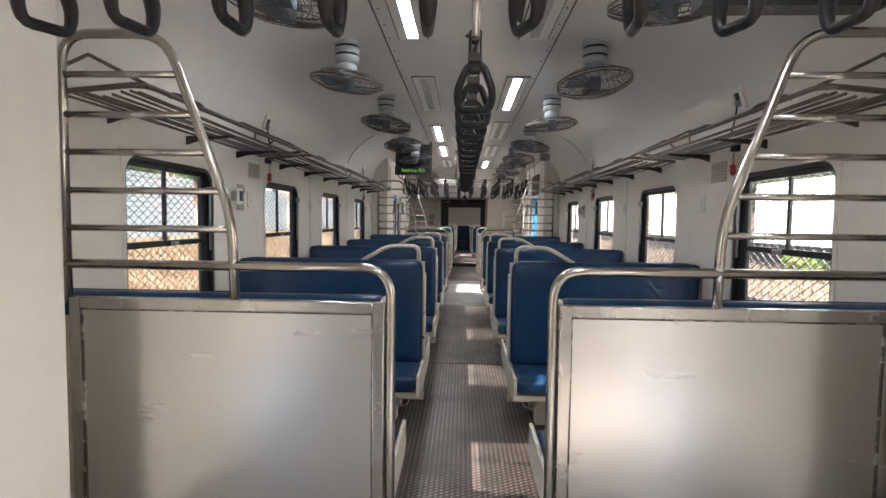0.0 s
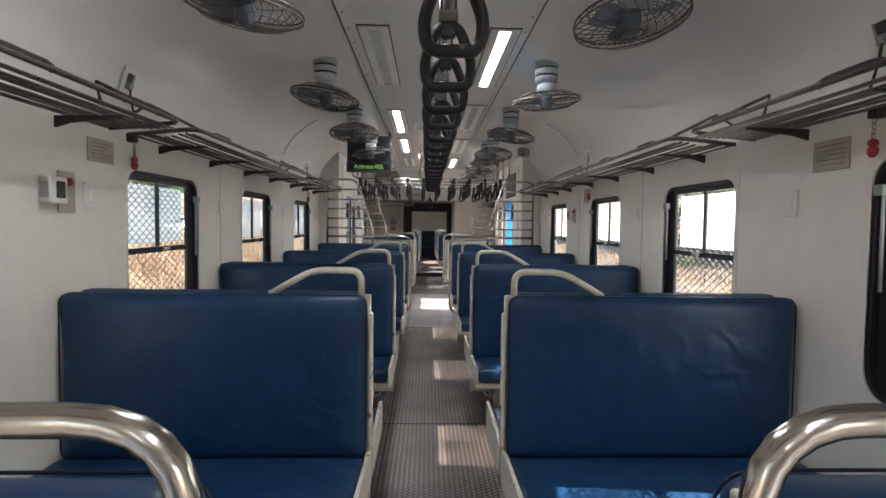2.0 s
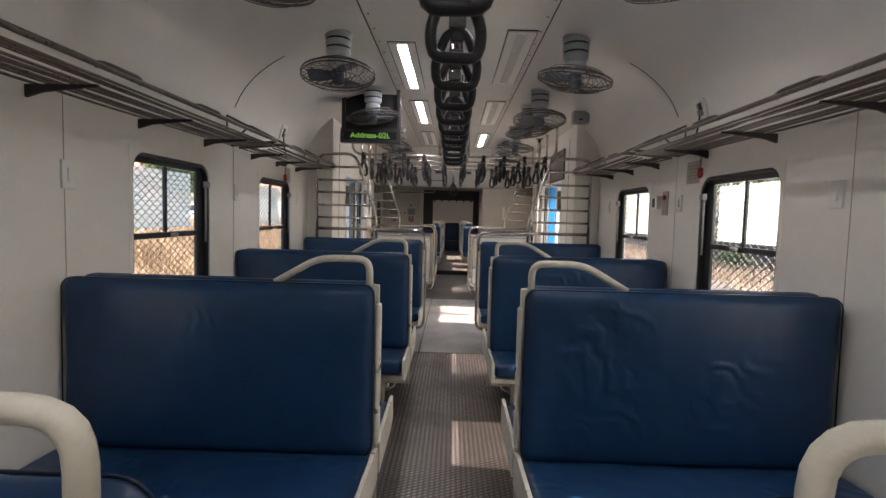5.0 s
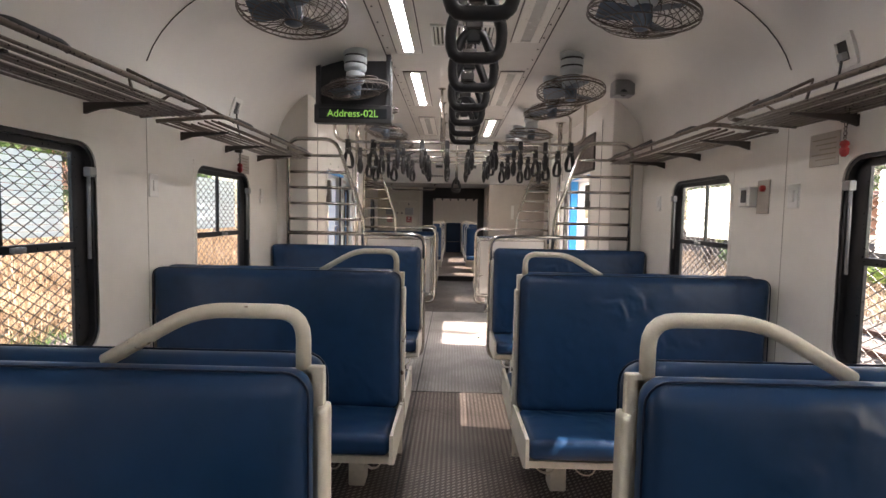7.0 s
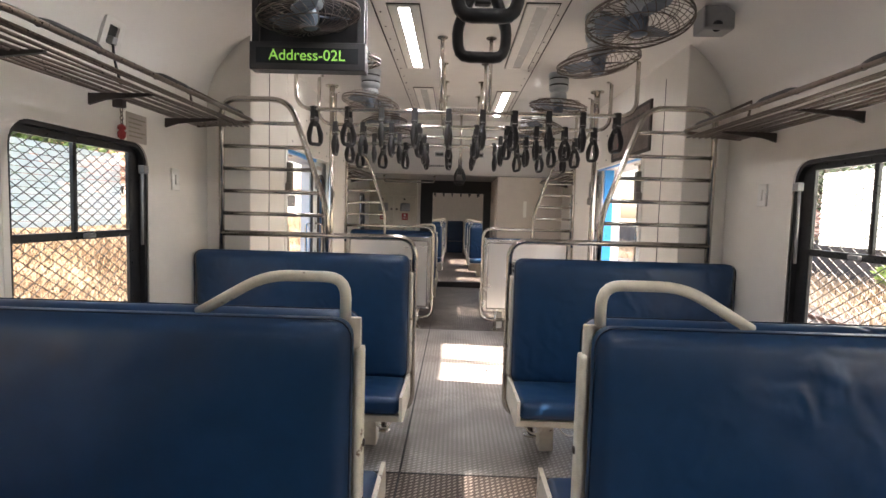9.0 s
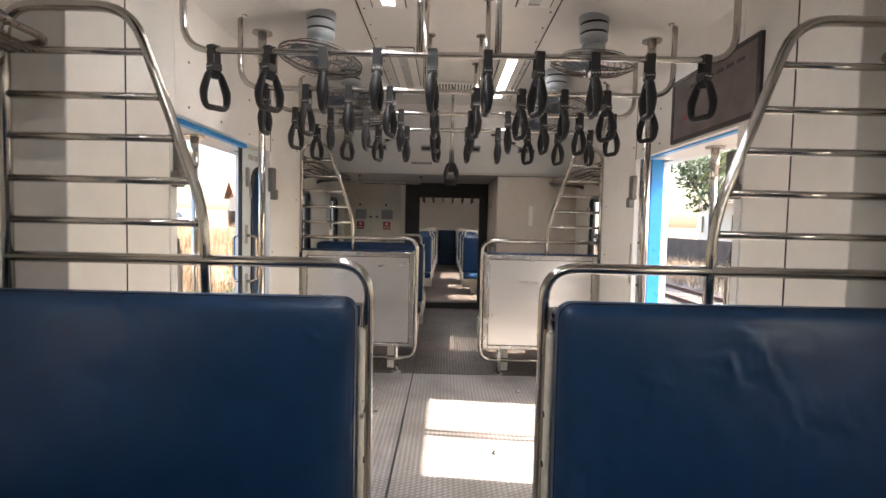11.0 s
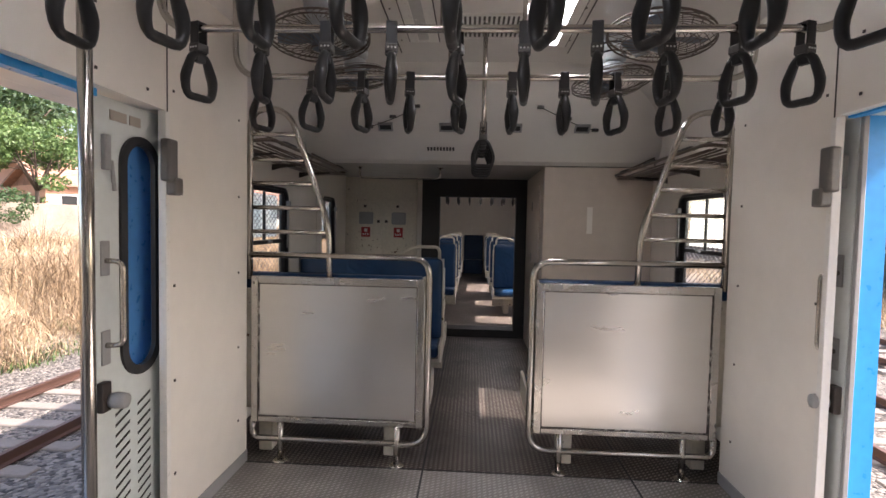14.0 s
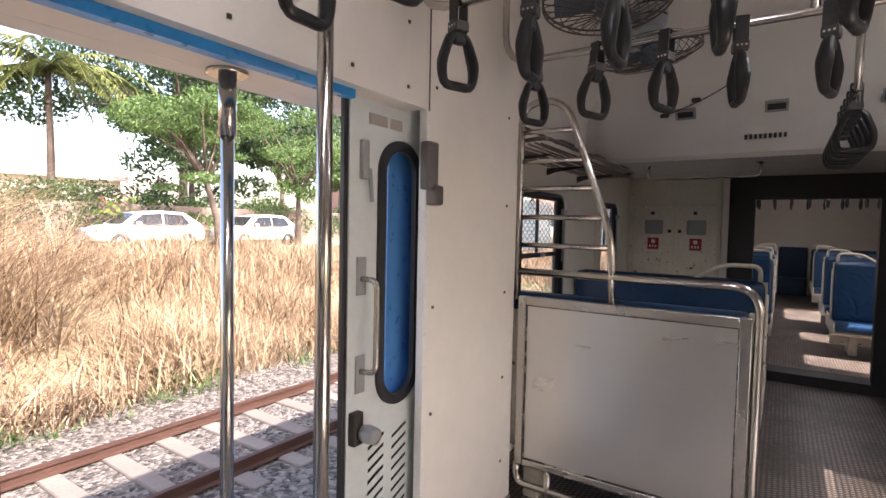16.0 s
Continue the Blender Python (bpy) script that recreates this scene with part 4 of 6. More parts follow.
def partition(s, y, flip):
    """Steel screen with a ladder of tubes above, and a single bench at its back. flip: the bench lies on the -y side."""
    e = thing("partition", (0, y, 0), "brushed steel screen in a polished tube frame with a ladder of rungs", "partition", "steel partitions")
    f = -1 if flip else 1
    X = lambda x: s * x
    W = 1.615 if y < 5 or flip else 1.44

    T = 1.315 if flip else 1.303
    P = 0.9 if flip else 0.935

    def loop(bm):
        tube(bm, rounded([(X(W), 0, T), (X(0.315), 0, T), (X(0.315), 0, 0.14), (X(W - 0.02), 0, 0.14), (X(W - 0.02), 0, 0.26)], 0.12, 6), 0.0195, 10)
    piece("tube_frame", loop, M_STEEL, e)
    LW = W

    def lad(bm):
        tube(bm, rounded([(X(LW), 0, 1.15), (X(LW), 0, 2.2), (X(P + 0.265), 0, 2.2), (X(P + 0.01), 0, 1.5), (X(P), 0, 1.15)], 0.12, 6), 0.0185, 10)
    piece("ladder_frame", lad, M_STEEL, e)
    for z in (2.045, 1.89, 1.745, 1.595, 1.447):
        xe = P + 0.01 + max(0, z - 1.5) * (0.255 / 0.7)
        piece("rung", lambda bm: tube(bm, [(X(LW), 0, z), (X(xe), 0, z)], 0.0135, 8), M_STEEL, e)

    def sheet(bm):
        box(bm, *sorted((X(0.36), X(W - 0.03))), *sorted((-f * 0.004, f * 0.012)), 0.27, 1.14)
    piece("panel", sheet, M_BRUSH, e, "smeared brushed steel sheet")

    def trim(bm):
        for a in ((0.338, 0.385, 0.25, 1.172), (W - 0.06, W - 0.015, 0.25, 1.172)):
            box(bm, *sorted((X(a[0]), X(a[1]))), *sorted((-f * 0.02, f * 0.016)), a[2], a[3], 0.004, 1)
        box(bm, *sorted((X(0.385), X(W - 0.06))), *sorted((-f * 0.02, f * (0.002 if flip else 0.016))), 1.125, 1.16 if flip else 1.172, 0.004, 1)
        box(bm, *sorted((X(0.385), X(W - 0.06))), *sorted((-f * 0.02, f * 0.016)), 0.25, 0.285, 0.004, 1)
    piece("trim", trim, M_TRIM, e, "dented steel edging with peeling sealant")
    ys = sorted((-f * 0.009, -f * 0.004))
    seals = [(0.3855, 0.391, 0.286, 1.124), (W - 0.066, W - 0.0605, 0.286, 1.124), (0.392, W - 0.067, 1.119, 1.1245), (0.392, W - 0.067, 0.2855, 0.291)]
    for x0, x1, z0, z1 in seals:
        piece("sealant", lambda bm: box(bm, *sorted((X(x0), X(x1))), *ys, z0, z1), M_SEAL, e, "cracked dark sealant line")
    for x in (0.5, min(1.25, W - 0.2)):
        piece("leg", lambda bm: tube(bm, [(X(x), 0, 0.0), (X(x), 0, 0.27)], 0.02, 10), M_STEEL, e)
        piece("foot", lambda bm: lathe(bm, [(0.05, 0.0), (0.05, 0.006), (0.026, 0.014)], 16, (X(x), 0, 0)), M_STEEL, e)
    b = bench(X(0.34), X(1.738), y + f * 0.05, f, False, "single blue vinyl bench backing onto a steel partition", False, 1.21 if flip else 1.185)
    if not flip:
        post = thing("bracket", (X(0.345), y + f * 0.05, 1.15), "cream bench end cap", "bracket")
        piece("cap", lambda bm: box(bm, -0.012, 0.012, -0.03, 0.03, -0.6, 0.035, 0.004, 1), M_CREAM, post)
    return e


for y, flip in ((2.02, False), (9.53, True), (12.64, False), (-1.95, True)):
    for s in (-1, 1):
        partition(s, y, flip)


# ---- luggage racks ----
def rack(s, y0, y1):
    e = thing("luggage_rack", (s * WALL, y0, 2.0), "steel rod luggage rack on dark brackets along the wall", "luggage rack", "luggage racks")
    L = y1 - y0
    n = 10
    for i in range(n):
        x = -s * (0.03 + 0.34 * i / (n - 1))
        piece("rod", lambda bm: tube(bm, [(x, 0.02, 0.012 * math.sin(i)), (x, L * 0.5, 0.006 * math.sin(i * 2.3 + y0)), (x, L - 0.02, 0.0)], 0.0068, 6), M_RACK, e)
    z1 = 0.035
    piece("front_rail", lambda bm: tube(bm, rounded([(-s * 0.03, 0, 0.0), (-s * 0.4, 0, z1), (-s * 0.4, L, z1), (-s * 0.03, L, 0.0)], 0.08, 4), 0.0125, 8), M_RACK, e)
    k = max(2, round(L / 0.72))
    for i in range(k):
        y = L * (i + 0.5) / k

        def br(bm):
            q = [(0.0, -0.062), (0.0, -0.01), (0.3, -0.006), (0.3, -0.015), (0.07, -0.04)]
            a = [bm.verts.new((-s * u, y - 0.008, z)) for u, z in q]
            b = [bm.verts.new((-s * u, y + 0.008, z)) for u, z in q]
            bm.faces.new(a)
            bm.faces.new(b[::-1])
            for m in range(5):
                j = (m + 1) % 5
                bm.faces.new((a[m], a[j], b[j], b[m]))
        piece("bracket", br, M_BRKT, e, "dark cranked bracket")

        def hook(bm):
            tube(bm, rounded([(-s * 0.39, y - 0.14, z1 + 0.002), (-s * 0.398, y - 0.1, z1 + 0.012), (-s * 0.398, y + 0.1, z1 + 0.012), (-s * 0.39, y + 0.14, z1 + 0.002)], 0.03, 3), 0.0145, 7)
        piece("stop", hook, M_BLACK, e, "black rubber sleeve")
    for y in (0.05, L - 0.05):
        piece("stay", lambda bm: tube(bm, [(-s * 0.4, y, z1), (-s * 0.06, y + 0.1 if y < 1 else y - 0.1, 0.2), (-s * 0.02, y, 0.12)], 0.009, 6), M_RACK, e)
    return e


for s in (-1, 1):
    for a, b in ((2.12, 4.22), (4.4, 7.4), (7.55, 9.42), (12.75, 14.78)):
        rack(s, a, b)


# ---- things on the walls ----
def socket(s, y):
    e = thing("socket_panel", (s * 1.72, y, 2.29), "white recessed panel with a dark socket and short cable", "socket", "socket panels")
    e.matrix_world = pose(s * 1.722, y, 2.29, 0, -s * 17.5, 0)
    piece("plate", lambda bm: frame_ring(bm, round_rect(-0.07, 0.07, -0.075, 0.075, 0.01, 3), round_rect(-0.036, 0.036, -0.045, 0.045, 0.006, 3), -s * 0.012, s * 0.02), M_WHITE, e)
    piece("recess", lambda bm: box(bm, *sorted((s * 0.0, s * 0.015)), -0.04, 0.04, -0.048, 0.048), M_BLACK, e)
    piece("plug", lambda bm: box(bm, *sorted((-s * 0.03, s * 0.0)), -0.016, 0.016, -0.04, -0.005, 0.004, 2), M_GREY, e)
    piece("cable", lambda bm: tube(bm, rounded([(-s * 0.02, 0, -0.03), (-s * 0.04, 0.01, -0.1), (-s * 0.1, 0.03, -0.22)], 0.05, 4), 0.006, 6), M_BLACK, e)
    return e


for s, y in ((1, 3.45), (1, 7.1), (-1, 4.4), (-1, 8.6)):
    socket(s, y)


def alarm_pull(s, y):
    e = thing("alarm_handle", (s * WALL, y, 1.98), "red emergency alarm handle hanging from a dark chain", "alarm handle", "alarm handles")
    piece("bracket", lambda bm: box(bm, *sorted((-s * 0.05, 0)), -0.02, 0.02, -0.02, 0.03, 0.004, 1), M_BRKT, e)
    piece("chain", lambda bm: [tube(bm, [Vector((-s * 0.035, 0.007 * math.cos(a) * (k % 2), -0.03 - 0.02 * k + 0.011 * math.sin(a))) + Vector((0.007 * math.cos(a) * (1 - k % 2), 0, 0)) for a in [2 * math.pi * i / 8 for i in range(8)]], 0.003, 4, True) for k in range(4)], M_STEEL, e)
    piece("handle", lambda bm: lathe(bm, [(0.006, -0.1), (0.018, -0.108), (0.02, -0.122), (0.012, -0.13), (0.02, -0.14), (0.018, -0.162), (0.008, -0.175)], 14, (-s * 0.035, 0, 0)), M_RED, e, "ribbed red handle")
    return e


def notice(s, y, z, w, h, label="beige metal notice plate with faded print"):
    e = thing("notice_plate", (s * WALL, y, z), label, "sign", "notice plates")
    piece("plate", lambda bm: box(bm, *sorted((-s * 0.006, s * 0.001)), -w / 2, w / 2, -h / 2, h / 2, 0.002, 1), M_PLATE, e)
    piece("print", lambda bm: [box(bm, *sorted((-s * 0.0075, -s * 0.0062)), -w * 0.4, w * (0.4 - 0.13 * (i % 3)), h * (0.3 - 0.15 * i) - 0.003, h * (0.3 - 0.15 * i) + 0.003) for i in range(5)], M_FADED, e, "faded bars of print")
    return e


for s, y in ((-1, 4.436), (-1, 8.66), (1, 3.47), (1, 7.05), (-1, 13.2)):
    alarm_pull(s, y)
notice(-1, 4.19, 1.875, 0.21, 0.12)
notice(-1, 8.83, 1.885, 0.17, 0.15)
notice(1, 3.72, 1.85, 0.21, 0.14)
notice(1, 7.22, 1.86, 0.2, 0.16)


def switch(s, y, z=1.642):
    e = thing("light_switch", (s * WALL, y, z), "white wall switch in a square plate", "switch", "wall switches")
    piece("plate", lambda bm: box(bm, *sorted((-s * 0.011, s * 0.001)), -0.042, 0.042, -0.065, 0.065, 0.005, 2), M_WHITE, e)
    piece("rocker", lambda bm: box(bm, *sorted((-s * 0.019, -s * 0.009)), -0.014, 0.014, -0.03, 0.03, 0.003, 2), M_WHITE, e)
    return e


for s, y in ((-1, 5.74), (-1, 7.55), (-1, 9.2), (1, 5.8), (1, 9.19), (1, 7.42), (-1, 4.09), (1, 3.95)):
    switch(s, y)


def control_box(s, y):
    e = thing("control_box", (s * WALL, y, 1.65), "white box with a dark screen beside a red-buttoned metal plate", "control box", "control boxes")
    piece("body", lambda bm: box(bm, *sorted((-s * 0.055, s * 0.001)), -0.06, 0.05, -0.06, 0.06, 0.009, 2), M_WHITE, e)
    piece("screen", lambda bm: box(bm, *sorted((-s * 0.059, -s * 0.054)), -0.025, 0.03, -0.035, 0.04, 0.002, 1), M_BLACK, e)
    piece("side_screen", lambda bm: box(bm, -0.02, 0.02, -0.063, -0.059, -0.035, 0.035), M_GREY, e).location.x = -s * 0.028
    piece("plate", lambda bm: box(bm, *sorted((-s * 0.008, s * 0.001)), 0.055, 0.17, -0.1, 0.095, 0.003, 1), M_PLATE, e, "metal plate")
    piece("button", lambda bm: lathe(bm, [(0.02, 0), (0.018, 0.02), (0.006, 0.024)], 12), M_RED, e, "round red button").matrix_basis = pose(-s * 0.006, 0.12, 0.045, 0, -s * 90, 0)
    return e


control_box(-1, 3.815)
cb = control_box(1, 7.6)
cb.matrix_world = pose(WALL, 7.8, 1.65) @ Matrix.Diagonal((1, -1, 1, 1))

# passenger displays hung from the ceiling
def display(x, y, turn, lit):
    e = thing("display_sign", (x, y, 2.275), "black hanging passenger display" + (" with a green dotted line of text" if lit else " seen from behind, dark"), "display", "passenger displays", turn)
    piece("housing", lambda bm: box(bm, -0.33, 0.33, -0.04, 0.06, 0.0, 0.155, 0.006, 2), M_BLACK, e)
    piece("backplate", lambda bm: box(bm, -0.31, 0.325, 0.03, 0.045, 0.155, 0.54), M_BLACK, e)
    piece("window", lambda bm: box(bm, -0.29, 0.29, -0.044, -0.041, 0.035, 0.12), M_CARGLASS, e, "tinted display window")
    for s in (-1, 1):
        piece("hanger", lambda bm: box(bm, s * 0.3 - 0.02, s * 0.3 + 0.02, -0.03, 0.0, 0.15, 0.58, 0.003, 1), M_BLACK, e)
    if lit:
        txt = bpy.data.curves.new("text", "FONT")
        txt.body, txt.size, txt.align_x, txt.align_y, txt.extrude = "Address-02L", 0.085, "CENTER", "CENTER", 0.0006
        tx = new("lettering", txt)
        tx.data.materials.append(M_GREEN_LED)
        tx.parent = e
        tx.matrix_basis = pose(0.0, -0.0455, 0.077, 90, 0, 0)


display(-0.92, 9.12, 0, True)
display(1.14, 2.02, 180, False)

# camera housing
e = thing("security_camera", (1.37, 9.13, 2.61), "small grey security camera under the ceiling", "camera", "", 0)
piece("housing", lambda bm: box(bm, -0.085, 0.085, -0.07, 0.07, -0.07, 0.06, 0.012, 2), M_GREY, e)
piece("lens", lambda bm: lathe(bm, [(0.03, -0.075), (0.028, -0.06), (0.028, 0.0)], 14), M_BLACK, e).matrix_basis = pose(-0.01, 0.0, -0.015, -60, 0, 0)
piece("bracket", lambda bm: box(bm, 0.03, 0.12, -0.03, 0.03, 0.03, 0.09), M_GREY, e)

# ---- doors ----
def grab_post(x, y, z0, z1, label):
    e = thing("grab_pole", (x, y, z0), label, "pole", "door poles")
    piece("tube", lambda bm: tube(bm, [(0, 0, 0), (0, 0, z1 - z0)], 0.021, 12), M_STEEL, e)
    piece("sleeve", lambda bm: lathe(bm, [(0.027, z1 - z0 - 0.2), (0.027, z1 - z0 - 0.012)], 14), M_STEEL, e)
    piece("flange", lambda bm: lathe(bm, [(0.062, z1 - z0 - 0.012), (0.062, z1 - z0)], 18), M_STEEL, e)
    piece("foot", lambda bm: lathe(bm, [(0.05, 0.0), (0.05, 0.008), (0.025, 0.014)], 16), M_STEEL, e)


for s in (-1, 1):
    grab_post(s * 1.247, 11.04, 0.0, 2.66, "polished steel floor-to-ceiling pole beside the doorway")
    grab_post(s * 1.695, 11.06, 0.012, 2.0, "steel pole standing in the middle of the doorway")
    grab_post(s * 1.22, -0.4, 0.0, 2.66, "polished steel floor-to-ceiling pole beside the doorway")


def sliding_door(s, y0, y1, label):
    """Door leaf half out of its pocket, with a tall rounded window."""
    e = thing("sliding_door", (s * 1.52, y0, 0.02), label, "door", "sliding doors")
    L, H = y1 - y0, 1.97

    def leaf(bm):
        n = 7
        o = round_rect(0, L, 0, H, 0.004, n)
        i = round_rect(0.165, 0.4, 0.82, 1.83, 0.112, n)
        frame_ring(bm, o, i, -s * 0.0, s * 0.02)
    piece("leaf", leaf, M_DOORWHITE, e, "pale grey painted door leaf")
    piece("outer_skin", lambda bm: frame_ring(bm, round_rect(0, L, 0, H, 0.004, 7), round_rect(0.165, 0.4, 0.82, 1.83, 0.112, 7), s * 0.021, s * 0.027), M_DOORBLUE, e, "bright blue outer skin")
    piece("gasket", lambda bm: frame_ring(bm, round_rect(0.15, 0.415, 0.805, 1.845, 0.128, 7), round_rect(0.19, 0.375, 0.845, 1.805, 0.09, 7), -s * 0.012, s * 0.01), M_BLACK, e, "black rubber window gasket")
    piece("edge_seal", lambda bm: box(bm, *sorted((s * 0.002, s * 0.026)), -0.022, 0.0, 0.0, H, 0.004, 1), M_BLACK if s < 0 else M_GREY, e)

    def pull(bm, side):
        d = -s if side else s
        x0 = 0.0 if side else s * 0.027
        tube(bm, rounded([(x0, 0.065, 0.98), (x0 + d * 0.07, 0.075, 0.98), (x0 + d * 0.07, 0.075, 1.32), (x0, 0.065, 1.32)], 0.035, 4), 0.011, 8)
    piece("pull_handle", lambda bm: pull(bm, True), M_STEEL, e)
    piece("pull_handle", lambda bm: pull(bm, False), M_STEEL, e)
    for z in (0.97, 1.33):
        piece("handle_plate", lambda bm: box(bm, *sorted((-s * 0.006, s * 0.001)), 0.04, 0.09, z - 0.07, z + 0.07, 0.004, 2), M_GREY, e)
    piece("lock", lambda bm: box(bm, *sorted((-s * 0.03, s * 0.001)), 0.01, 0.06, 0.72, 0.84, 0.006, 2), M_BRKT, e)
    piece("lock_knob", lambda bm: lathe(bm, [(0.03, 0), (0.034, 0.02), (0.03, 0.06), (0.015, 0.062)], 16), M_GREY, e).matrix_basis = pose(-s * 0.03, 0.06, 0.76, 0, -s * 90, 0)
    piece("bolt", lambda bm: [box(bm, *sorted((-s * 0.02, s * 0.001)), 0.05, 0.085, 1.68, 1.82, 0.005, 2), tube(bm, [(-s * 0.015, 0.09, 1.72), (-s * 0.02, 0.1, 1.6)], 0.008, 6)], M_GREY, e)
    piece("tag", lambda bm: [box(bm, *sorted((-s * 0.003, s * 0.001)), a, b, 1.885, 1.925) for a, b in ((0.1, 0.2), (0.22, 0.29))], M_PLATE, e)

    def louvre(bm):
        for c in (0.16, 0.3):
            for i in range(13):
                z = 0.16 + i * 0.044
                vs = [bm.verts.new((-s * 0.003, c + u, z + v)) for u, v in ((-0.045, -0.022), (0.045, 0.012), (0.045, 0.026), (-0.045, -0.008))]
                bm.faces.new(vs)
        for i in range(24):
            box(bm, *sorted((-s * 0.003, s * 0.001)), L - 0.05, L - 0.035, 0.1 + i * 0.028, 0.118 + i * 0.028)
    piece("vent_slot", louvre, M_BLACK, e, "rows of dark slanted vent slots")
    return e


sliding_door(-1, 11.415, 11.955, "pale grey sliding door half out of its pocket, with a tall rounded window")
sliding_door(1, 11.745, 12.285, "sliding door pushed back in its pocket, bright blue outside")
# outer blue leaf face seen through the gap and the pocket behind the window
for s, side in ((-1, "west"), (1, "east")):
    bm = bmesh.new()
    box(bm, -1.595, -1.58, 11.7, 12.1, 0.02, 2.0) if s < 0 else box(bm, 1.568, 1.66, 11.758, 11.9, 0.02, 2.0)
    structure("trim_pocket_%s" % side, bm, M_DOORBACK if s < 0 else M_DOORBLUE, "blue painted inside of the door pocket", "trim")
    # catch on the panel edge
    for y in (11.77, 10.36):
        e = thing("door_catch", (s * (PANEL - 0.0), y, 1.78), "grey cast door catch", "catch", "door catches")
        d = 1 if y > 11 else -1
        piece("body", lambda bm: box(bm, *sorted((-s * 0.045, s * 0.002)), -0.035, 0.035, -0.1, 0.09, 0.012, 2), M_CAST, e)
        piece("nose", lambda bm: box(bm, *sorted((-s * 0.055, s * 0.002)), *sorted((d * 0.0, d * 0.06)), -0.16, -0.08, 0.012, 2), M_CAST, e)
    # near pull handle on the other jamb
    e = thing("grab_rail", (s * (PANEL + 0.008), 10.363, 1.135), "bent steel grab rail at the door jamb", "grab rail", "grab rails")
    piece("tube", lambda bm: tube(bm, rounded([(0, 0, -0.16), (0, 0.055, -0.16), (0, 0.055, 0.16), (0, 0, 0.16)], 0.05, 5), 0.013, 10), M_STEEL, e)
    for z in (-0.17, 0.17):
        piece("plate", lambda bm: box(bm, -0.025, 0.025, 0, 0.006, z - 0.05, z + 0.05, 0.003, 1), M_CAST, e)
# perforated loudspeaker grille over the east door
for y in (10.62, 0.9):
    e = thing("speaker_grille", (PANEL, y, 2.2), "dark brown perforated panel over the doorway", "grille", "header grilles")
    piece("panel", lambda bm: box(bm, -0.012, 0.001, -0.42, 0.5, -0.17, 0.2, 0.003, 1), M_GRILLE, e)
    piece("sticker", lambda bm: box(bm, -0.0145, -0.011, 0.31, 0.35, -0.06, -0.03), M_RED, e, "small red sticker")
    piece("print", lambda bm: [box(bm, -0.0145, -0.011, -0.3 + 0.1 * i, -0.23 + 0.1 * i, 0.12, 0.14) for i in range(6)], M_INK, e)
    piece("rim", lambda bm: frame_ring(bm, round_rect(-0.44, 0.52, -0.185, 0.215, 0.01, 3), round_rect(-0.41, 0.49, -0.16, 0.19, 0.01, 3), -0.016, 0.001), M_BRKT, e)

# ---- the far end of the coach ----
bm = bmesh.new()
q = [(13.8, TOP + 0.02), (13.88, TOP - 0.03), (14.73, 2.16), (14.8, 2.13), (16.4, 2.13)]
rows = [[bm.verts.new((x, y, z)) for y, z in q] for x in (-1.749, 1.749)]
rows2 = [[bm.verts.new((x, y + 0.02, z + 0.05)) for y, z in q] for x in (-1.749, 1.749)]
for i in range(len(q) - 1):
    bm.faces.new((rows[0][i], rows[1][i], rows[1][i + 1], rows[0][i + 1]))
    bm.faces.new((rows2[0][i], rows2[0][i + 1], rows2[1][i + 1], rows2[1][i]))
structure("ceiling_bulkhead", bm, M_CEIL, "white sloping bulkhead down to a lower ceiling", "ceiling")
slope = Vector((0, 0.85, -0.67)).normalized()
for i, x in enumerate((-0.9, -0.32, 0.31, 0.935)):
    e = thing("duct_slot", (x, 14.38, 2.43), "small grey slotted outlet in the sloping bulkhead", "vent", "bulkhead outlets")
    e.matrix_world = Matrix.Translation((x, 14.372, 2.426)) @ pose(0, 0, 0, 141, 0, 0)
    piece("rim", lambda bm: [box(bm, -0.07, 0.07, -0.045, -0.03, -0.01, 0.014), box(bm, -0.07, 0.07, 0.03, 0.045, -0.01, 0.014), box(bm, -0.07, -0.055, -0.03, 0.03, -0.01, 0.014), box(bm, 0.055, 0.07, -0.03, 0.03, -0.01, 0.014)], M_GREY, e)
    piece("recess", lambda bm: box(bm, -0.055, 0.055, -0.03, 0.03, -0.008, 0.006), M_BLACK, e)
e = thing("coach_number", (-0.39, 14.6, 2.26), "black bars of a stencilled coach number", "sign")
e.matrix_world = Matrix.Translation((-0.39, 14.6, 2.258)) @ pose(0, 0, 0, 141, 0, 0)
piece("bars", lambda bm: [box(bm, -0.13 + 0.031 * i, -0.13 + 0.031 * i + 0.019, -0.02, 0.02, -0.006, 0.006) for i in range(9)], M_INK, e)
# loose wires with their clips on the bulkhead
for x0, z0, x1, z1 in ((-1.07, 2.42, -0.566, 2.585), (0.502, 2.585, 1.081, 2.41)):
    yy = lambda z: 14.73 - (z - 2.16) * 0.85 / 0.67 - 0.012
    e = thing("loose_wire", (0, 0, 0), "thin dark loose wire held by two clips on the bulkhead", "wire", "bulkhead wires")
    piece("wire", lambda bm: tube(bm, [(x0 + (x1 - x0) * i / 8, yy(z0 + (z1 - z0) * i / 8) - 0.012 * math.sin(i * 0.8), z0 + (z1 - z0) * i / 8 - 0.02 * math.sin(math.pi * i / 8)) for i in range(9)], 0.004, 5), M_BRKT, e)
    for q in (0.04, 0.5, 0.96):
        x, z = x0 + (x1 - x0) * q, z0 + (z1 - z0) * q
        piece("clip", lambda bm: box(bm, x - 0.03, x + 0.03, yy(z) - 0.014, yy(z) + 0.02, z - 0.014, z + 0.014, 0.004, 1), M_CLIP, e)
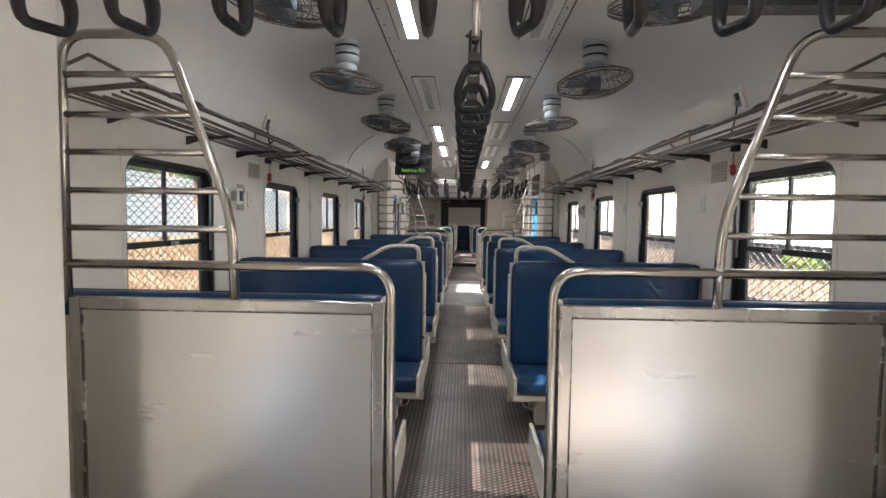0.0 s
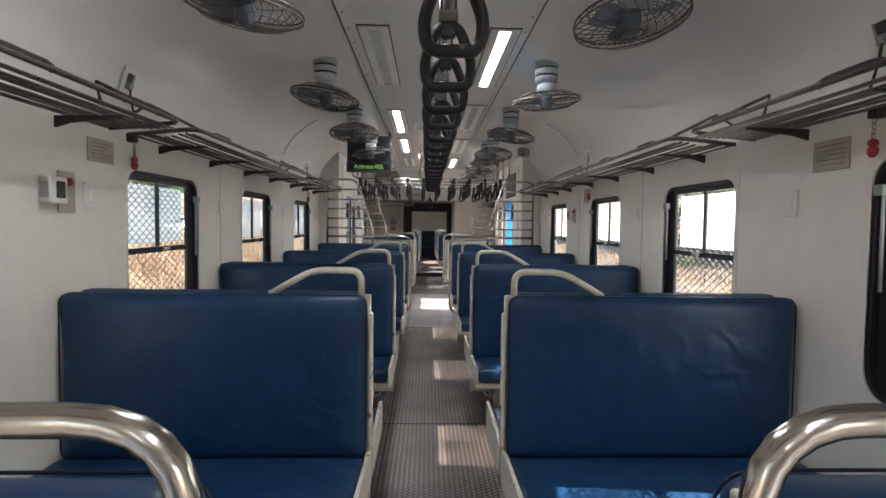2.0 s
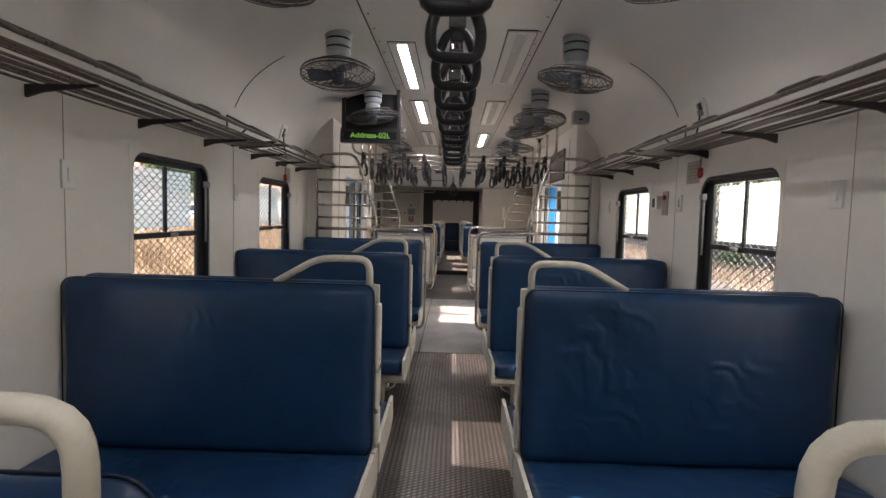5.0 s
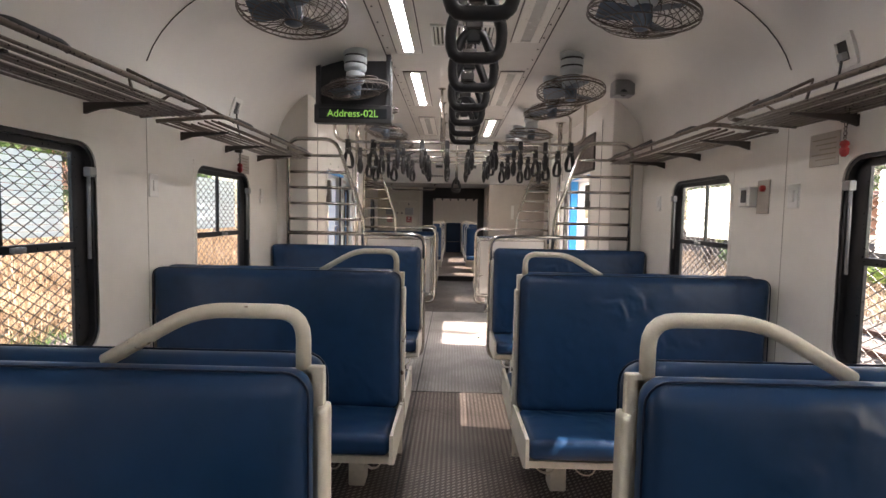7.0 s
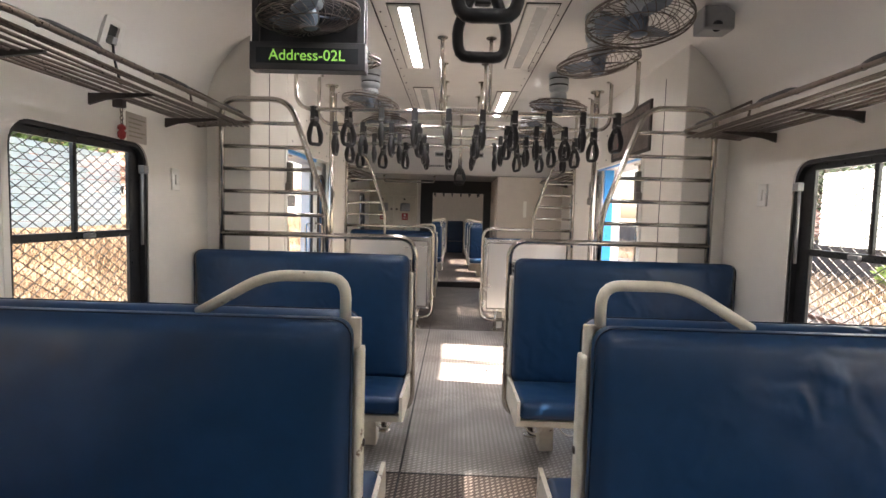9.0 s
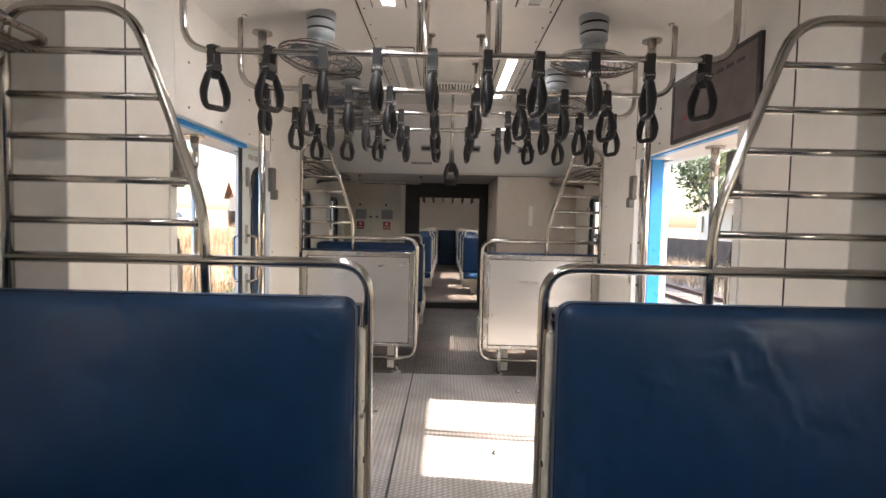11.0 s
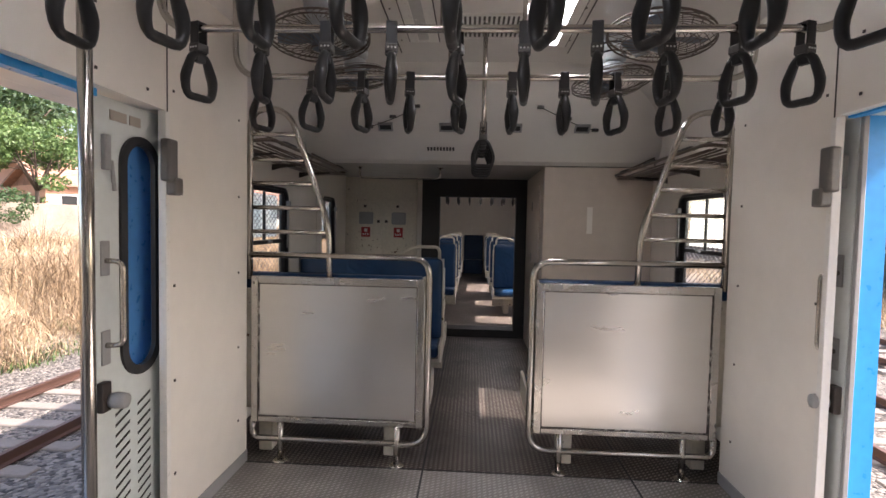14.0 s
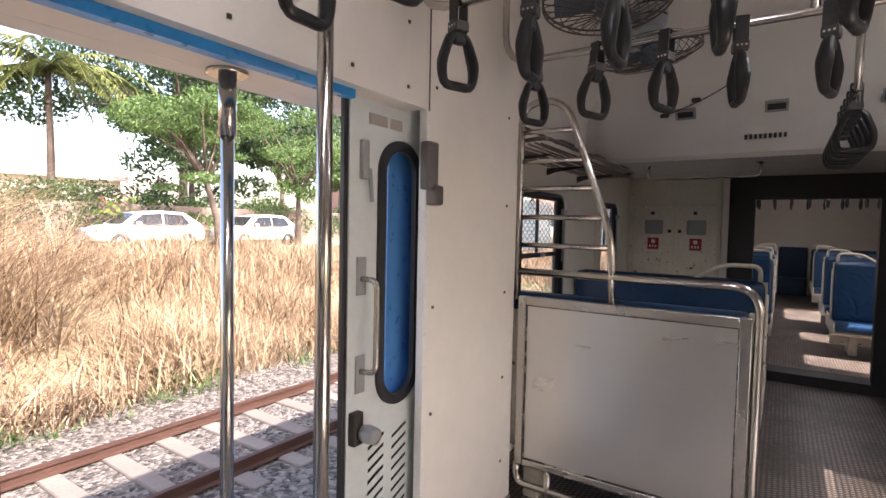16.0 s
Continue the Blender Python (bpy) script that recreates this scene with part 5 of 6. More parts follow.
# stubs of old floor bolts in the vestibule
for x, y in ((-0.65, 12.12), (0.62, 12.12), (-0.55, 11.55), (0.3, 10.9)):
    e = thing("floor_bolt", (x, y, 0), "worn steel bolt stub on the floor plate", "bolt", "floor bolts")
    piece("head", lambda bm: lathe(bm, [(0.022, 0.0), (0.022, 0.006), (0.014, 0.01), (0.012, 0.018)], 12), M_STEEL, e)
# end wall round the gangway
bm = bmesh.new()
box(bm, -1.85, -0.74, 16.4, 16.5, -0.1, 2.3)
box(bm, 0.78, 1.85, 16.4, 16.5, -0.1, 2.3)
box(bm, -0.74, 0.78, 16.4, 16.5, 2.16, 2.3)
structure("wall_north", bm, M_WALL, "cream end wall round the gangway", "wall")
bm = bmesh.new()
for a in ((-0.74, -0.5, 0.1, 2.16), (0.52, 0.78, 0.1, 2.16), (-0.5, 0.52, 1.89, 2.16), (-0.74, 0.78, 0.0, 0.1)):
    box(bm, a[0], a[1], 16.42, 16.56, a[2], a[3])
structure("door_frame_gangway", bm, M_DARKWALL, "dark gangway door frame", "door frame")
bm = bmesh.new()
for a in ((-0.8, -0.74, 0.0, 2.2), (0.78, 0.84, 0.0, 2.2), (-0.8, 0.84, 2.2, 2.26), (-0.8, 0.84, -0.1, 0.04)):
    box(bm, a[0], a[1], 16.561, 17.0, a[2], a[3])
structure("wall_gangway", bm, M_DARKWALL, "dark rubber gangway bellows", "wall")
# electric cabinet on the left
e = thing("electric_cabinet", (-1.22, 16.38, 0.0), "cream steel electric cabinet with two doors and red warning labels", "cabinet")
piece("body", lambda bm: box(bm, -0.529, 0.42, -0.1, 0.02, 0.0, 2.12, 0.004, 1), M_CREAM, e)
piece("flap", lambda bm: box(bm, -0.46, 0.4, -0.112, -0.1, 1.84, 2.08, 0.004, 1), M_CREAM, e)
for k in (0, 1):
    x0 = -0.46 + k * 0.435
    d = piece("door", lambda bm: box(bm, x0, x0 + 0.42, -0.118, -0.1, 0.1, 1.8, 0.005, 1), M_CREAM, e)
    piece("vent", lambda bm: box(bm, x0 + 0.12, x0 + 0.31, -0.124, -0.117, 1.5, 1.66, 0.02, 2), M_GREY, d, "grey vent")
    piece("warning_label", lambda bm: box(bm, x0 + 0.15, x0 + 0.27, -0.122, -0.117, 1.33, 1.46), M_RED, d, "red warning label")
    piece("print", lambda bm: [box(bm, x0 + 0.17 + 0.03 * i, x0 + 0.185 + 0.03 * i, -0.1235, -0.1215, 1.355, 1.38) for i in range(3)] + [box(bm, x0 + 0.19, x0 + 0.23, -0.1235, -0.1215, 1.4, 1.44)], M_WHITE, d)
    piece("lock", lambda bm: [box(bm, x0 + u, x0 + u + 0.035, -0.126, -0.117, z, z + 0.035, 0.008, 2) for u, z in ((0.18, 1.72), (0.36 if k == 0 else 0.03, 1.52))], M_BRKT, d)
# tall locker on the right
e = thing("locker", (1.2, 15.55, 0.0), "tall cream panelled equipment locker beside the gangway", "locker")
piece("body", lambda bm: box(bm, -0.54, 0.549, -0.75, 0.84, 0.0, 2.12, 0.004, 1), M_LOCKER, e)
piece("door", lambda bm: box(bm, -0.552, -0.54, -0.5, 0.1, 0.2, 1.95, 0.004, 1), M_LOCKER, e)
piece("tape", lambda bm: box(bm, -0.1, -0.045, -0.7525, -0.7505, 1.45, 1.72), M_WALL, e, "torn pale strip of tape")
piece("handle", lambda bm: box(bm, -0.575, -0.552, -0.42, -0.39, 1.0, 1.12, 0.005, 2), M_GREY, e)
for z in (0.4, 1.1, 1.7):
    piece("hinge", lambda bm: box(bm, -0.562, -0.552, 0.08, 0.1, z, z + 0.1), M_GREY, e)
# ceiling handle bar by the cabinet
e = thing("ceiling_grab_bar", (-1.3, 15.1, 2.13), "bent steel grab bar under the low ceiling", "rail")
piece("bar", lambda bm: tube(bm, rounded([(0, 0, 0), (0, 0, -0.12), (0.88, 0, -0.12), (0.88, 0, 0)], 0.05, 4), 0.015, 8), M_STEEL, e)
for x in (0, 0.88):
    piece("flange", lambda bm: lathe(bm, [(0.035, -0.008), (0.035, 0.0)], 12, (x, 0, 0)), M_STEEL, e)

# ---- the next coach beyond the gangway ----
NEXT = [(17.25, 18.1), (19.0, 19.85)]
NEXT_DOOR = (21.0, 22.5)
for s, side in ((-1, "west"), (1, "east")):
    bm = bmesh.new()
    xs = sorted((s * WALL, s * 1.85))
    y = 17.0
    for a, b in NEXT:
        box(bm, *xs, y, a, -0.1, 2.9)
        box(bm, *xs, a, b, -0.1, SILL)
        box(bm, *xs, a, b, HEAD, 2.9)
        y = b
    box(bm, *xs, y, NEXT_DOOR[0], -0.1, 2.9)
    box(bm, *xs, *NEXT_DOOR, 2.0, 2.9)
    box(bm, *xs, NEXT_DOOR[1], 26.9, -0.1, 2.9)
    structure("wall_next_" + side, bm, M_WALL, "cream side wall of the next coach", "wall")
bm = bmesh.new()
box(bm, -1.85, -0.8, 16.9, 17.0, -0.1, 2.9)
box(bm, 0.84, 1.85, 16.9, 17.0, -0.1, 2.9)
box(bm, -0.8, 0.84, 16.9, 17.0, 2.26, 2.9)
structure("wall_next_south", bm, M_WALL, "cream end wall of the next coach", "wall")
bm = bmesh.new()
box(bm, -1.85, 1.85, 26.0, 26.1, -0.1, 2.9)
structure("wall_next_north", bm, M_WALL, "cream far bulkhead of the next coach", "wall")
bm = bmesh.new()
box(bm, -1.85, 1.85, 17.0, 26.9, -0.12, 0.0)
structure("floor_next", bm, M_FLOOR, "chequered floor of the next coach", "floor")
bm = bmesh.new()
box(bm, -1.85, 1.85, 17.0, 26.9, 2.8, 2.86)
structure("ceiling_next", bm, M_CEIL, "white ceiling of the next coach", "ceiling")
k = 20
for a, b in NEXT:
    for s in (-1, 1):
        k += 1
        w = tagged(new("window_%d" % k), "dark-framed coach window", "window", kind="structure")
        w.matrix_world = pose(s * WALL, (a + b) / 2, (SILL + HEAD) / 2)
        hy, hz = (b - a) / 2, (HEAD - SILL) / 2
        piece("window_frame", lambda bm: frame_ring(bm, round_rect(-hy, hy, -hz, hz, 0.004), round_rect(-hy + 0.04, hy - 0.04, -hz + 0.03, hz - 0.03, 0.08), s * 0.01, s * 0.06), M_BLACK, w)
for y, dbl in ((18.55, True), (20.35, True), (23.4, True), (25.0, True)):
    for s in (-1, 1):
        bench(s * 0.335, s * 1.738, y, -1, dbl, "blue vinyl bench in the next coach")
e = thing("bench", (0, 25.7, 0), "blue vinyl bench at the far bulkhead", "bench", "coach benches")
piece("backrest", lambda bm: box(bm, -0.3, 0.3, 0.2, 0.28, 0.4, 1.2, 0.03, 3), M_BLUE, e)
piece("seat", lambda bm: box(bm, -0.3, 0.3, -0.2, 0.2, 0.0, 0.43, 0.03, 3), M_BLUE, e)
for y in (21.2, 22.0):
    strap_rail(y, 2.28)
for y in (21.2, 22.0):
    for i in range(10):
        copy_thing(st0, pose(-1.17 + 0.26 * i, y, 2.28))

# two glowing panels added only to brighten the next coach
for y in (18.0, 20.6):
    ceiling_light(0.45, y, True).location.z = 2.802

# ---- outside ----
def ground_height(x, y):
    if x < -8.4:
        t = min(1, (-8.4 - x) / 7.5)
        h = -1.43 + 1.83 * (t * t * (3 - 2 * t))
    elif x > 11.5:
        t = min(1, (x - 11.5) / 4)
        h = -1.43 + 0.45 * t
    else:
        h = -1.43
    if abs(x) > 8:
        h += 0.12 * noise.noise((x * 0.4, y * 0.4, 0.0))
    return h


def axis(lo, hi, step, far):
    a = list(np.arange(lo, hi + step, step))
    out, d = [], step
    p = hi
    while p < far:
        d *= 1.6
        p += d
        out.append(p)
    inn, d, p = [], step, lo
    while p > -far:
        d *= 1.6
        p -= d
        inn.append(p)
    return inn[::-1] + a + out


gx, gy = axis(-24, 20, 0.8, 2400), axis(-20, 70, 1.5, 2400)
verts = [(x, y, ground_height(x, y)) for x in gx for y in gy]
ny = len(gy)
faces = [(i * ny + j, (i + 1) * ny + j, (i + 1) * ny + j + 1, i * ny + j + 1) for i in range(len(gx) - 1) for j in range(ny - 1)]
me = bpy.data.meshes.new("ground")
me.from_pydata(verts, [], faces)
me.polygons.foreach_set("use_smooth", [True] * len(me.polygons))
me.materials.append(M_GROUND)
tagged(new("ground", me), "ballast and dry earth rising to a grassy bank", "ground", kind="structure")


def track(xc, y0, y1, sleepers):
    e = thing("railway_track", (xc, 0, -1.5), "rusty railway track on concrete sleepers in ballast", "railway track", "railway tracks")
    for s in (-1, 1):
        def rail(bm):
            prof = [(-0.065, 0.1), (0.065, 0.1), (0.065, 0.112), (0.01, 0.125), (0.01, 0.2), (0.035, 0.21), (0.035, 0.245), (-0.035, 0.245), (-0.035, 0.21), (-0.01, 0.2), (-0.01, 0.125), (-0.065, 0.112)]
            rr = [[bm.verts.new((s * 0.838 + u, y, z)) for u, z in prof] for y in (y0, y1)]
            n = len(prof)
            for i in range(n):
                bm.faces.new((rr[0][i], rr[0][(i + 1) % n], rr[1][(i + 1) % n], rr[1][i]))
        piece("rail", rail, M_RAIL, e)
    bm = bmesh.new()
    box(bm, -1.3, 1.3, -0.12, 0.12, -0.08, 0.1, 0.02, 1)
    sm = finish(bm, "sleeper", M_SLEEPER)
    for i in range(sleepers):
        o = new("sleeper", sm)
        o.parent = e
        o.location = (random.uniform(-0.02, 0.02), 2 + i * 0.65, 0)
        o.rotation_euler = (0, 0, random.uniform(-0.015, 0.015))
    return e


track(-6.3, -30, 120, 80)
track(6.1, -30, 120, 75)
track(10.0, -30, 120, 75)


def blades(name, spots, height, spread, mat, label, category):
    rng = np.random.default_rng(7)
    v, f = [], []
    for x, y, k in spots:
        z = ground_height(x, y) - 0.03
        h = height * k
        a = rng.uniform(0, 2 * math.pi)
        lean = (rng.uniform(0.1, 0.7) if rng.random() < 0.3 else rng.uniform(0.6, 1.9)) * h
        w = spread * rng.uniform(0.6, 1.3)
        dx, dy = math.cos(a), math.sin(a)
        px, py = -dy * w, dx * w
        n = len(v)
        h *= 1 - 0.25 * min(1.0, lean / (h + 0.01))
        v += [(x - px, y - py, z), (x + px, y + py, z), (x + dx * lean * 0.35 + px * 0.7, y + dy * lean * 0.35 + py * 0.7, z + h * 0.6), (x + dx * lean * 0.35 - px * 0.7, y + dy * lean * 0.35 - py * 0.7, z + h * 0.6), (x + dx * lean, y + dy * lean, z + h)]
        f += [(n, n + 1, n + 2, n + 3), (n + 3, n + 2, n + 4)]
    me = bpy.data.meshes.new(name)
    me.from_pydata(v, [], f)
    me.materials.append(mat)
    return tagged(new(name, me), label, category, kind="stuff")


rng = np.random.default_rng(3)
spots = []
while len(spots) < 75000:
    x, y = rng.uniform(-17.5, -8.6), 6 + 60 * rng.random() ** 1.5
    d = noise.noise((x * 0.45, y * 0.45, 3.0))
    if rng.random() < 0.62 + d:
        spots.append((x, y, max(0.2, 0.35 + 0.7 * rng.random() ** 1.5 + 0.9 * d + 0.6 * noise.noise((x * 0.2, y * 0.22, 9.0)) + 0.3 * min(1, (-8.6 - x) / 4) + (2.0 if x < -11.0 and y < 10.1 - 0.385 * x - 0.3 else 0))) if x > -14.3 or y < 14 else (x, y, 0.22 + 0.25 * rng.random() + max(0.0, noise.noise((x * 0.6, y * 0.55, 4.0))) * 2.6 * rng.random()))
blades("dry_grass", spots, 0.9, 0.012, M_DRY, "tall dry straw-coloured grass on the bank", "grass")
spots = []
while len(spots) < 6000:
    x, y = rng.uniform(-10.2, -8.3), 6 + 40 * rng.random()
    if rng.random() < 0.3 + noise.noise((x * 0.7, y * 0.7, 5.0)) * 1.3:
        spots.append((x, y, 0.5 + 0.5 * rng.random()))
blades("weeds", spots, 0.3, 0.014, M_LEAF, "low green weeds at the foot of the bank", "weeds")
spots = []
while len(spots) < 9000:
    x, y = rng.uniform(11.8, 16.5), rng.uniform(13, 60)
    if rng.random() < 0.5 + noise.noise((x * 0.5, y * 0.5, 8.0)):
        spots.append((x, y, 0.5 + 0.6 * rng.random()))
blades("dry_grass", spots, 0.8, 0.014, M_DRY, "dry grass tufts beside the tracks", "grass")


def leaf_cloud(bm, blobs, size, count, rng, flat=1.0):
    """Small leaf quads scattered over lumpy blobs, with gaps between."""
    tot = sum(r ** 2 for *_, r in blobs)
    for cx, cy, cz, r in blobs:
        for _ in range(int(count * r * r / tot)):
            d = Vector(rng.normal(size=3)).normalized() * r * rng.uniform(0.55, 1.05)
            d.z *= flat
            c = Vector((cx, cy, cz)) + d
            if noise.noise(c * 1.3 / max(0.4, r * 0.5)) < -0.18:
                continue
            a = Vector(rng.normal(size=3)).normalized() * size * rng.uniform(0.6, 1.4)
            b = a.orthogonal().normalized() * a.length * 0.55
            bm.faces.new([bm.verts.new(c + p) for p in (-a, b * 0.9, a, -b * 0.9)])


def raw(bm, name, mat):
    me = bpy.data.meshes.new(name)
    bm.to_mesh(me)
    bm.free()
    me.materials.append(mat)
    return me


def tree(loc, height, spread, seed, mat, label, leaves=5000, size=0.16, lean=(0, 0), flat=0.6):
    rng = np.random.default_rng(seed)
    e = thing("tree", loc, label, "tree", "trees")
    bm = bmesh.new()
    fork = Vector((lean[0] * 0.4, lean[1] * 0.4, height * 0.42))
    tube(bm, [(0, 0, -0.4), (lean[0] * 0.1, lean[1] * 0.1, height * 0.2), fork], [0.17 * height / 6, 0.13 * height / 6, 0.1 * height / 6], 8)
    blobs = []
    for i in range(7):
        a = 2 * math.pi * i / 7 + rng.uniform(-0.3, 0.3)
        rr = spread * rng.uniform(0.4, 0.85)
        tip = Vector((lean[0] + rr * math.cos(a), lean[1] + rr * math.sin(a), height * rng.uniform(0.68, 0.95)))
        tube(bm, [fork, (fork + tip) / 2 + Vector((0, 0, 0.1 * height * rng.uniform(-0.3, 0.6))), tip], [0.08 * height / 6, 0.05 * height / 6, 0.015 * height / 6], 6)
        blobs.append((*tip, spread * rng.uniform(0.3, 0.5)))
        for _ in range(2):
            t2 = (fork + tip) / 2 + Vector(rng.normal(size=3)) * spread * 0.3 + Vector((0, 0, spread * 0.15))
            tube(bm, [(fork + tip) / 2, t2], [0.035 * height / 6, 0.01], 5)
            blobs.append((*t2, spread * rng.uniform(0.2, 0.35)))
    part("trunk", bm, M_BARK, e)
    bm = bmesh.new()
    leaf_cloud(bm, blobs, size, leaves, rng, flat)
    o = new("crown", raw(bm, "crown", mat))
    o.parent = e
    return e


def palm(loc, height, seed, label, fronds=16, length=2.6):
    rng = np.random.default_rng(seed)
    e = thing("palm_tree", loc, label, "palm tree", "palms")
    piece("trunk", lambda bm: tube(bm, [(0.15 * math.sin(i * 0.5), 0, -0.4 + (height + 0.4) * i / 8) for i in range(9)], [0.2 - 0.01 * i for i in range(9)], 8), M_BARK, e)
    bm = bmesh.new()
    top = Vector((0.15 * math.sin(4), 0, height))
    for i in range(fronds):
        a = 2 * math.pi * i / fronds + rng.uniform(-0.2, 0.2)
        up = rng.uniform(-0.2, 0.9)
        L = length * rng.uniform(0.8, 1.15)
        d = Vector((math.cos(a), math.sin(a), 0))
        side = Vector((-d.y, d.x, 0))
        spine = []
        for k in range(34):
            t = (k + 1) / 34
            p = top + d * L * t + Vector((0, 0, L * (up * t - (0.55 + up * 0.6) * t * t)))
            for s in (-1, 1):
                tip = p + side * s * rng.uniform(0.45, 0.7) * (1 - 0.55 * t) + d * 0.25 - Vector((0, 0, rng.uniform(0.15, 0.5)))
                bm.faces.new([bm.verts.new(q) for q in (p, p + d * 0.13, tip)])
            spine.append(p)
        tube(bm, spine, 0.03, 4)
    o = new("crown", raw(bm, "crown", M_PALM))
    o.parent = e
    return e


G = lambda x, y: (x, y, ground_height(x, y))
tree(G(-20.0, 22.9), 6.5, 3.3, 11, M_LEAF, "spreading feathery green tree between the parked cars", 34000, 0.055, (-0.3, -1.4), 0.25)
tree(G(-20.4, 27.4), 6.2, 2.8, 12, M_LEAF, "feathery green tree over the road", 20000, 0.06, (0, 0), 0.4)
tree(G(-29, 26.4), 12, 6.4, 13, M_LEAFDARK, "tall dark green tree behind the houses", 46000, 0.1, (0, 0), 0.5)
tree(G(-31, 35), 9, 4.5, 14, M_LEAFDARK, "dark green tree at the road", 14000, 0.14)
tree(G(-24, 36.5), 6, 3.0, 15, M_LEAF, "green tree above the boundary wall", 14000, 0.09)
tree(G(-23.5, 47.5), 6.2, 3.2, 16, M_LEAF, "green tree beside the pink houses", 14000, 0.1)
tree(G(-40, 62), 10, 5, 17, M_LEAFDARK, "distant dark green tree beyond houses", 7000, 0.2)
palm(G(-27, 19.3), 7.7, 21, "coconut palm with drooping fronds", 34, 3.9)
palm(G(-33, 16.6), 9.0, 23, "tall coconut palm by the road", 18, 3.0)
tree(G(-36, 31), 11, 6, 18, M_LEAFDARK, "broad dark green tree behind the road", 14000, 0.16)
tree(G(-33, 43), 11, 5.5, 19, M_LEAFDARK, "dense dark green tree over the pink houses", 16000, 0.15)
tree(G(-29, 57), 10, 5, 20, M_LEAF, "tall green tree beyond the pink houses", 12000, 0.16)
palm(G(-32, 49.5), 8.8, 22, "coconut palm behind the houses", 18, 3.0)


def bush(loc, r, seed, mat, label, count=1500, size=0.1):
    rng = np.random.default_rng(seed)
    e = thing("bush", loc, label, "bush", "bushes")
    bm = bmesh.new()
    for i in range(6):
        tube(bm, [(0, 0, -0.2), (r * 0.5 * math.cos(i), r * 0.5 * math.sin(i), r * 0.9)], [0.03, 0.01], 5)
    part("stem", bm, M_BARK, e)
    bm = bmesh.new()
    leaf_cloud(bm, [(rng.uniform(-r, r), rng.uniform(-r, r), r * rng.uniform(0.4, 1.0), r * rng.uniform(0.4, 0.7)) for _ in range(6)], size, count, rng, 0.8)
    o = new("foliage", raw(bm, "foliage", mat))
    o.parent = e


bush(G(-24.6, 18.6), 2.0, 31, M_LEAFDARK, "dark green hedge bush at the wall", 5000, 0.07)
bush(G(-24.3, 20.2), 2.1, 32, M_PINK, "pink flowering bougainvillea behind the wall", 700, 0.06)
bush(G(-23.9, 21.4), 1.7, 33, M_LEAFYEL, "bright yellow-green shrub by the wall", 1200, 0.12)
for i, y in enumerate((17.0, 20.2, 23.2, 26.0, 29.0, 32.5)):
    bush(G(-24.2, y), 1.9, 34 + i, M_LEAFDARK if i % 2 else M_LEAF, "dense green hedge bush behind the boundary wall", 6000, 0.075)


def house(name, loc, w, d, h, roof_h, label, turn=0, roof=None, wins=3, wall=None):
    """A plain village house: rendered walls, pitched roof and framed windows."""
    e = thing(name, loc, label, "house", "houses", turn)
    piece("wall", lambda bm: box(bm, -w / 2, w / 2, -d / 2, d / 2, -1.0, h), wall or M_HOUSE, e)

    def rf(bm):
        o = 0.5
        q = [(-d / 2 - o, h - 0.1), (0, h + roof_h), (d / 2 + o, h - 0.1)]
        a = [[bm.verts.new((x, y, z + k)) for y, z in q] for x in (-w / 2 - o, w / 2 + o) for k in (0, 0.15)]
        for i in (0, 1):
            bm.faces.new((a[0][i], a[0][i + 1], a[2][i + 1], a[2][i]))
            bm.faces.new((a[1][i], a[3][i], a[3][i + 1], a[1][i + 1]))
        for k in (0, 2):
            for i in (0, 1):
                bm.faces.new((a[k][i], a[k][i + 1], a[k + 1][i + 1], a[k + 1][i]))
        for i in (0, 2):
            bm.faces.new((a[0][i], a[2][i], a[3][i], a[1][i]))
        # gables
        for x in (-w / 2, w / 2):
            bm.faces.new([bm.verts.new((x, y, z)) for y, z in ((-d / 2, h), (d / 2, h), (0, h + roof_h * 0.92))])
    top = piece("roof", rf, roof or M_ROOF, e)
    for i in range(10):
        t = (i + 0.5) / 10
        for sd in (-1, 1):
            yy, zz = sd * (d / 2 + 0.5) * (1 - t), (h - 0.1) + (roof_h + 0.1) * t + 0.15
            piece("tile_course", lambda bm: box(bm, -w / 2 - 0.5, w / 2 + 0.5, yy - 0.05, yy + 0.05, zz - 0.02, zz + 0.05), roof or M_ROOF, top)
    for i in range(wins):
        for sy in (-1, 1):
            x = -w / 2 + w * (i + 0.5) / wins
            win = piece("window", lambda bm: [box(bm, x - 0.55, x + 0.55, sy * d / 2 - 0.05, sy * d / 2 + 0.05, h * 0.38, h * 0.38 + 0.08), box(bm, x - 0.55, x + 0.55, sy * d / 2 - 0.05, sy * d / 2 + 0.05, h * 0.78, h * 0.78 + 0.08), box(bm, x - 0.55, x - 0.47, sy * d / 2 - 0.05, sy * d / 2 + 0.05, h * 0.38, h * 0.78), box(bm, x + 0.47, x + 0.55, sy * d / 2 - 0.05, sy * d / 2 + 0.05, h * 0.38, h * 0.78)], M_WHITE, e)
            piece("pane", lambda bm: box(bm, x - 0.47, x + 0.47, sy * d / 2 - 0.02, sy * d / 2 + 0.02, h * 0.4, h * 0.78), M_CARGLASS, win)
    return e


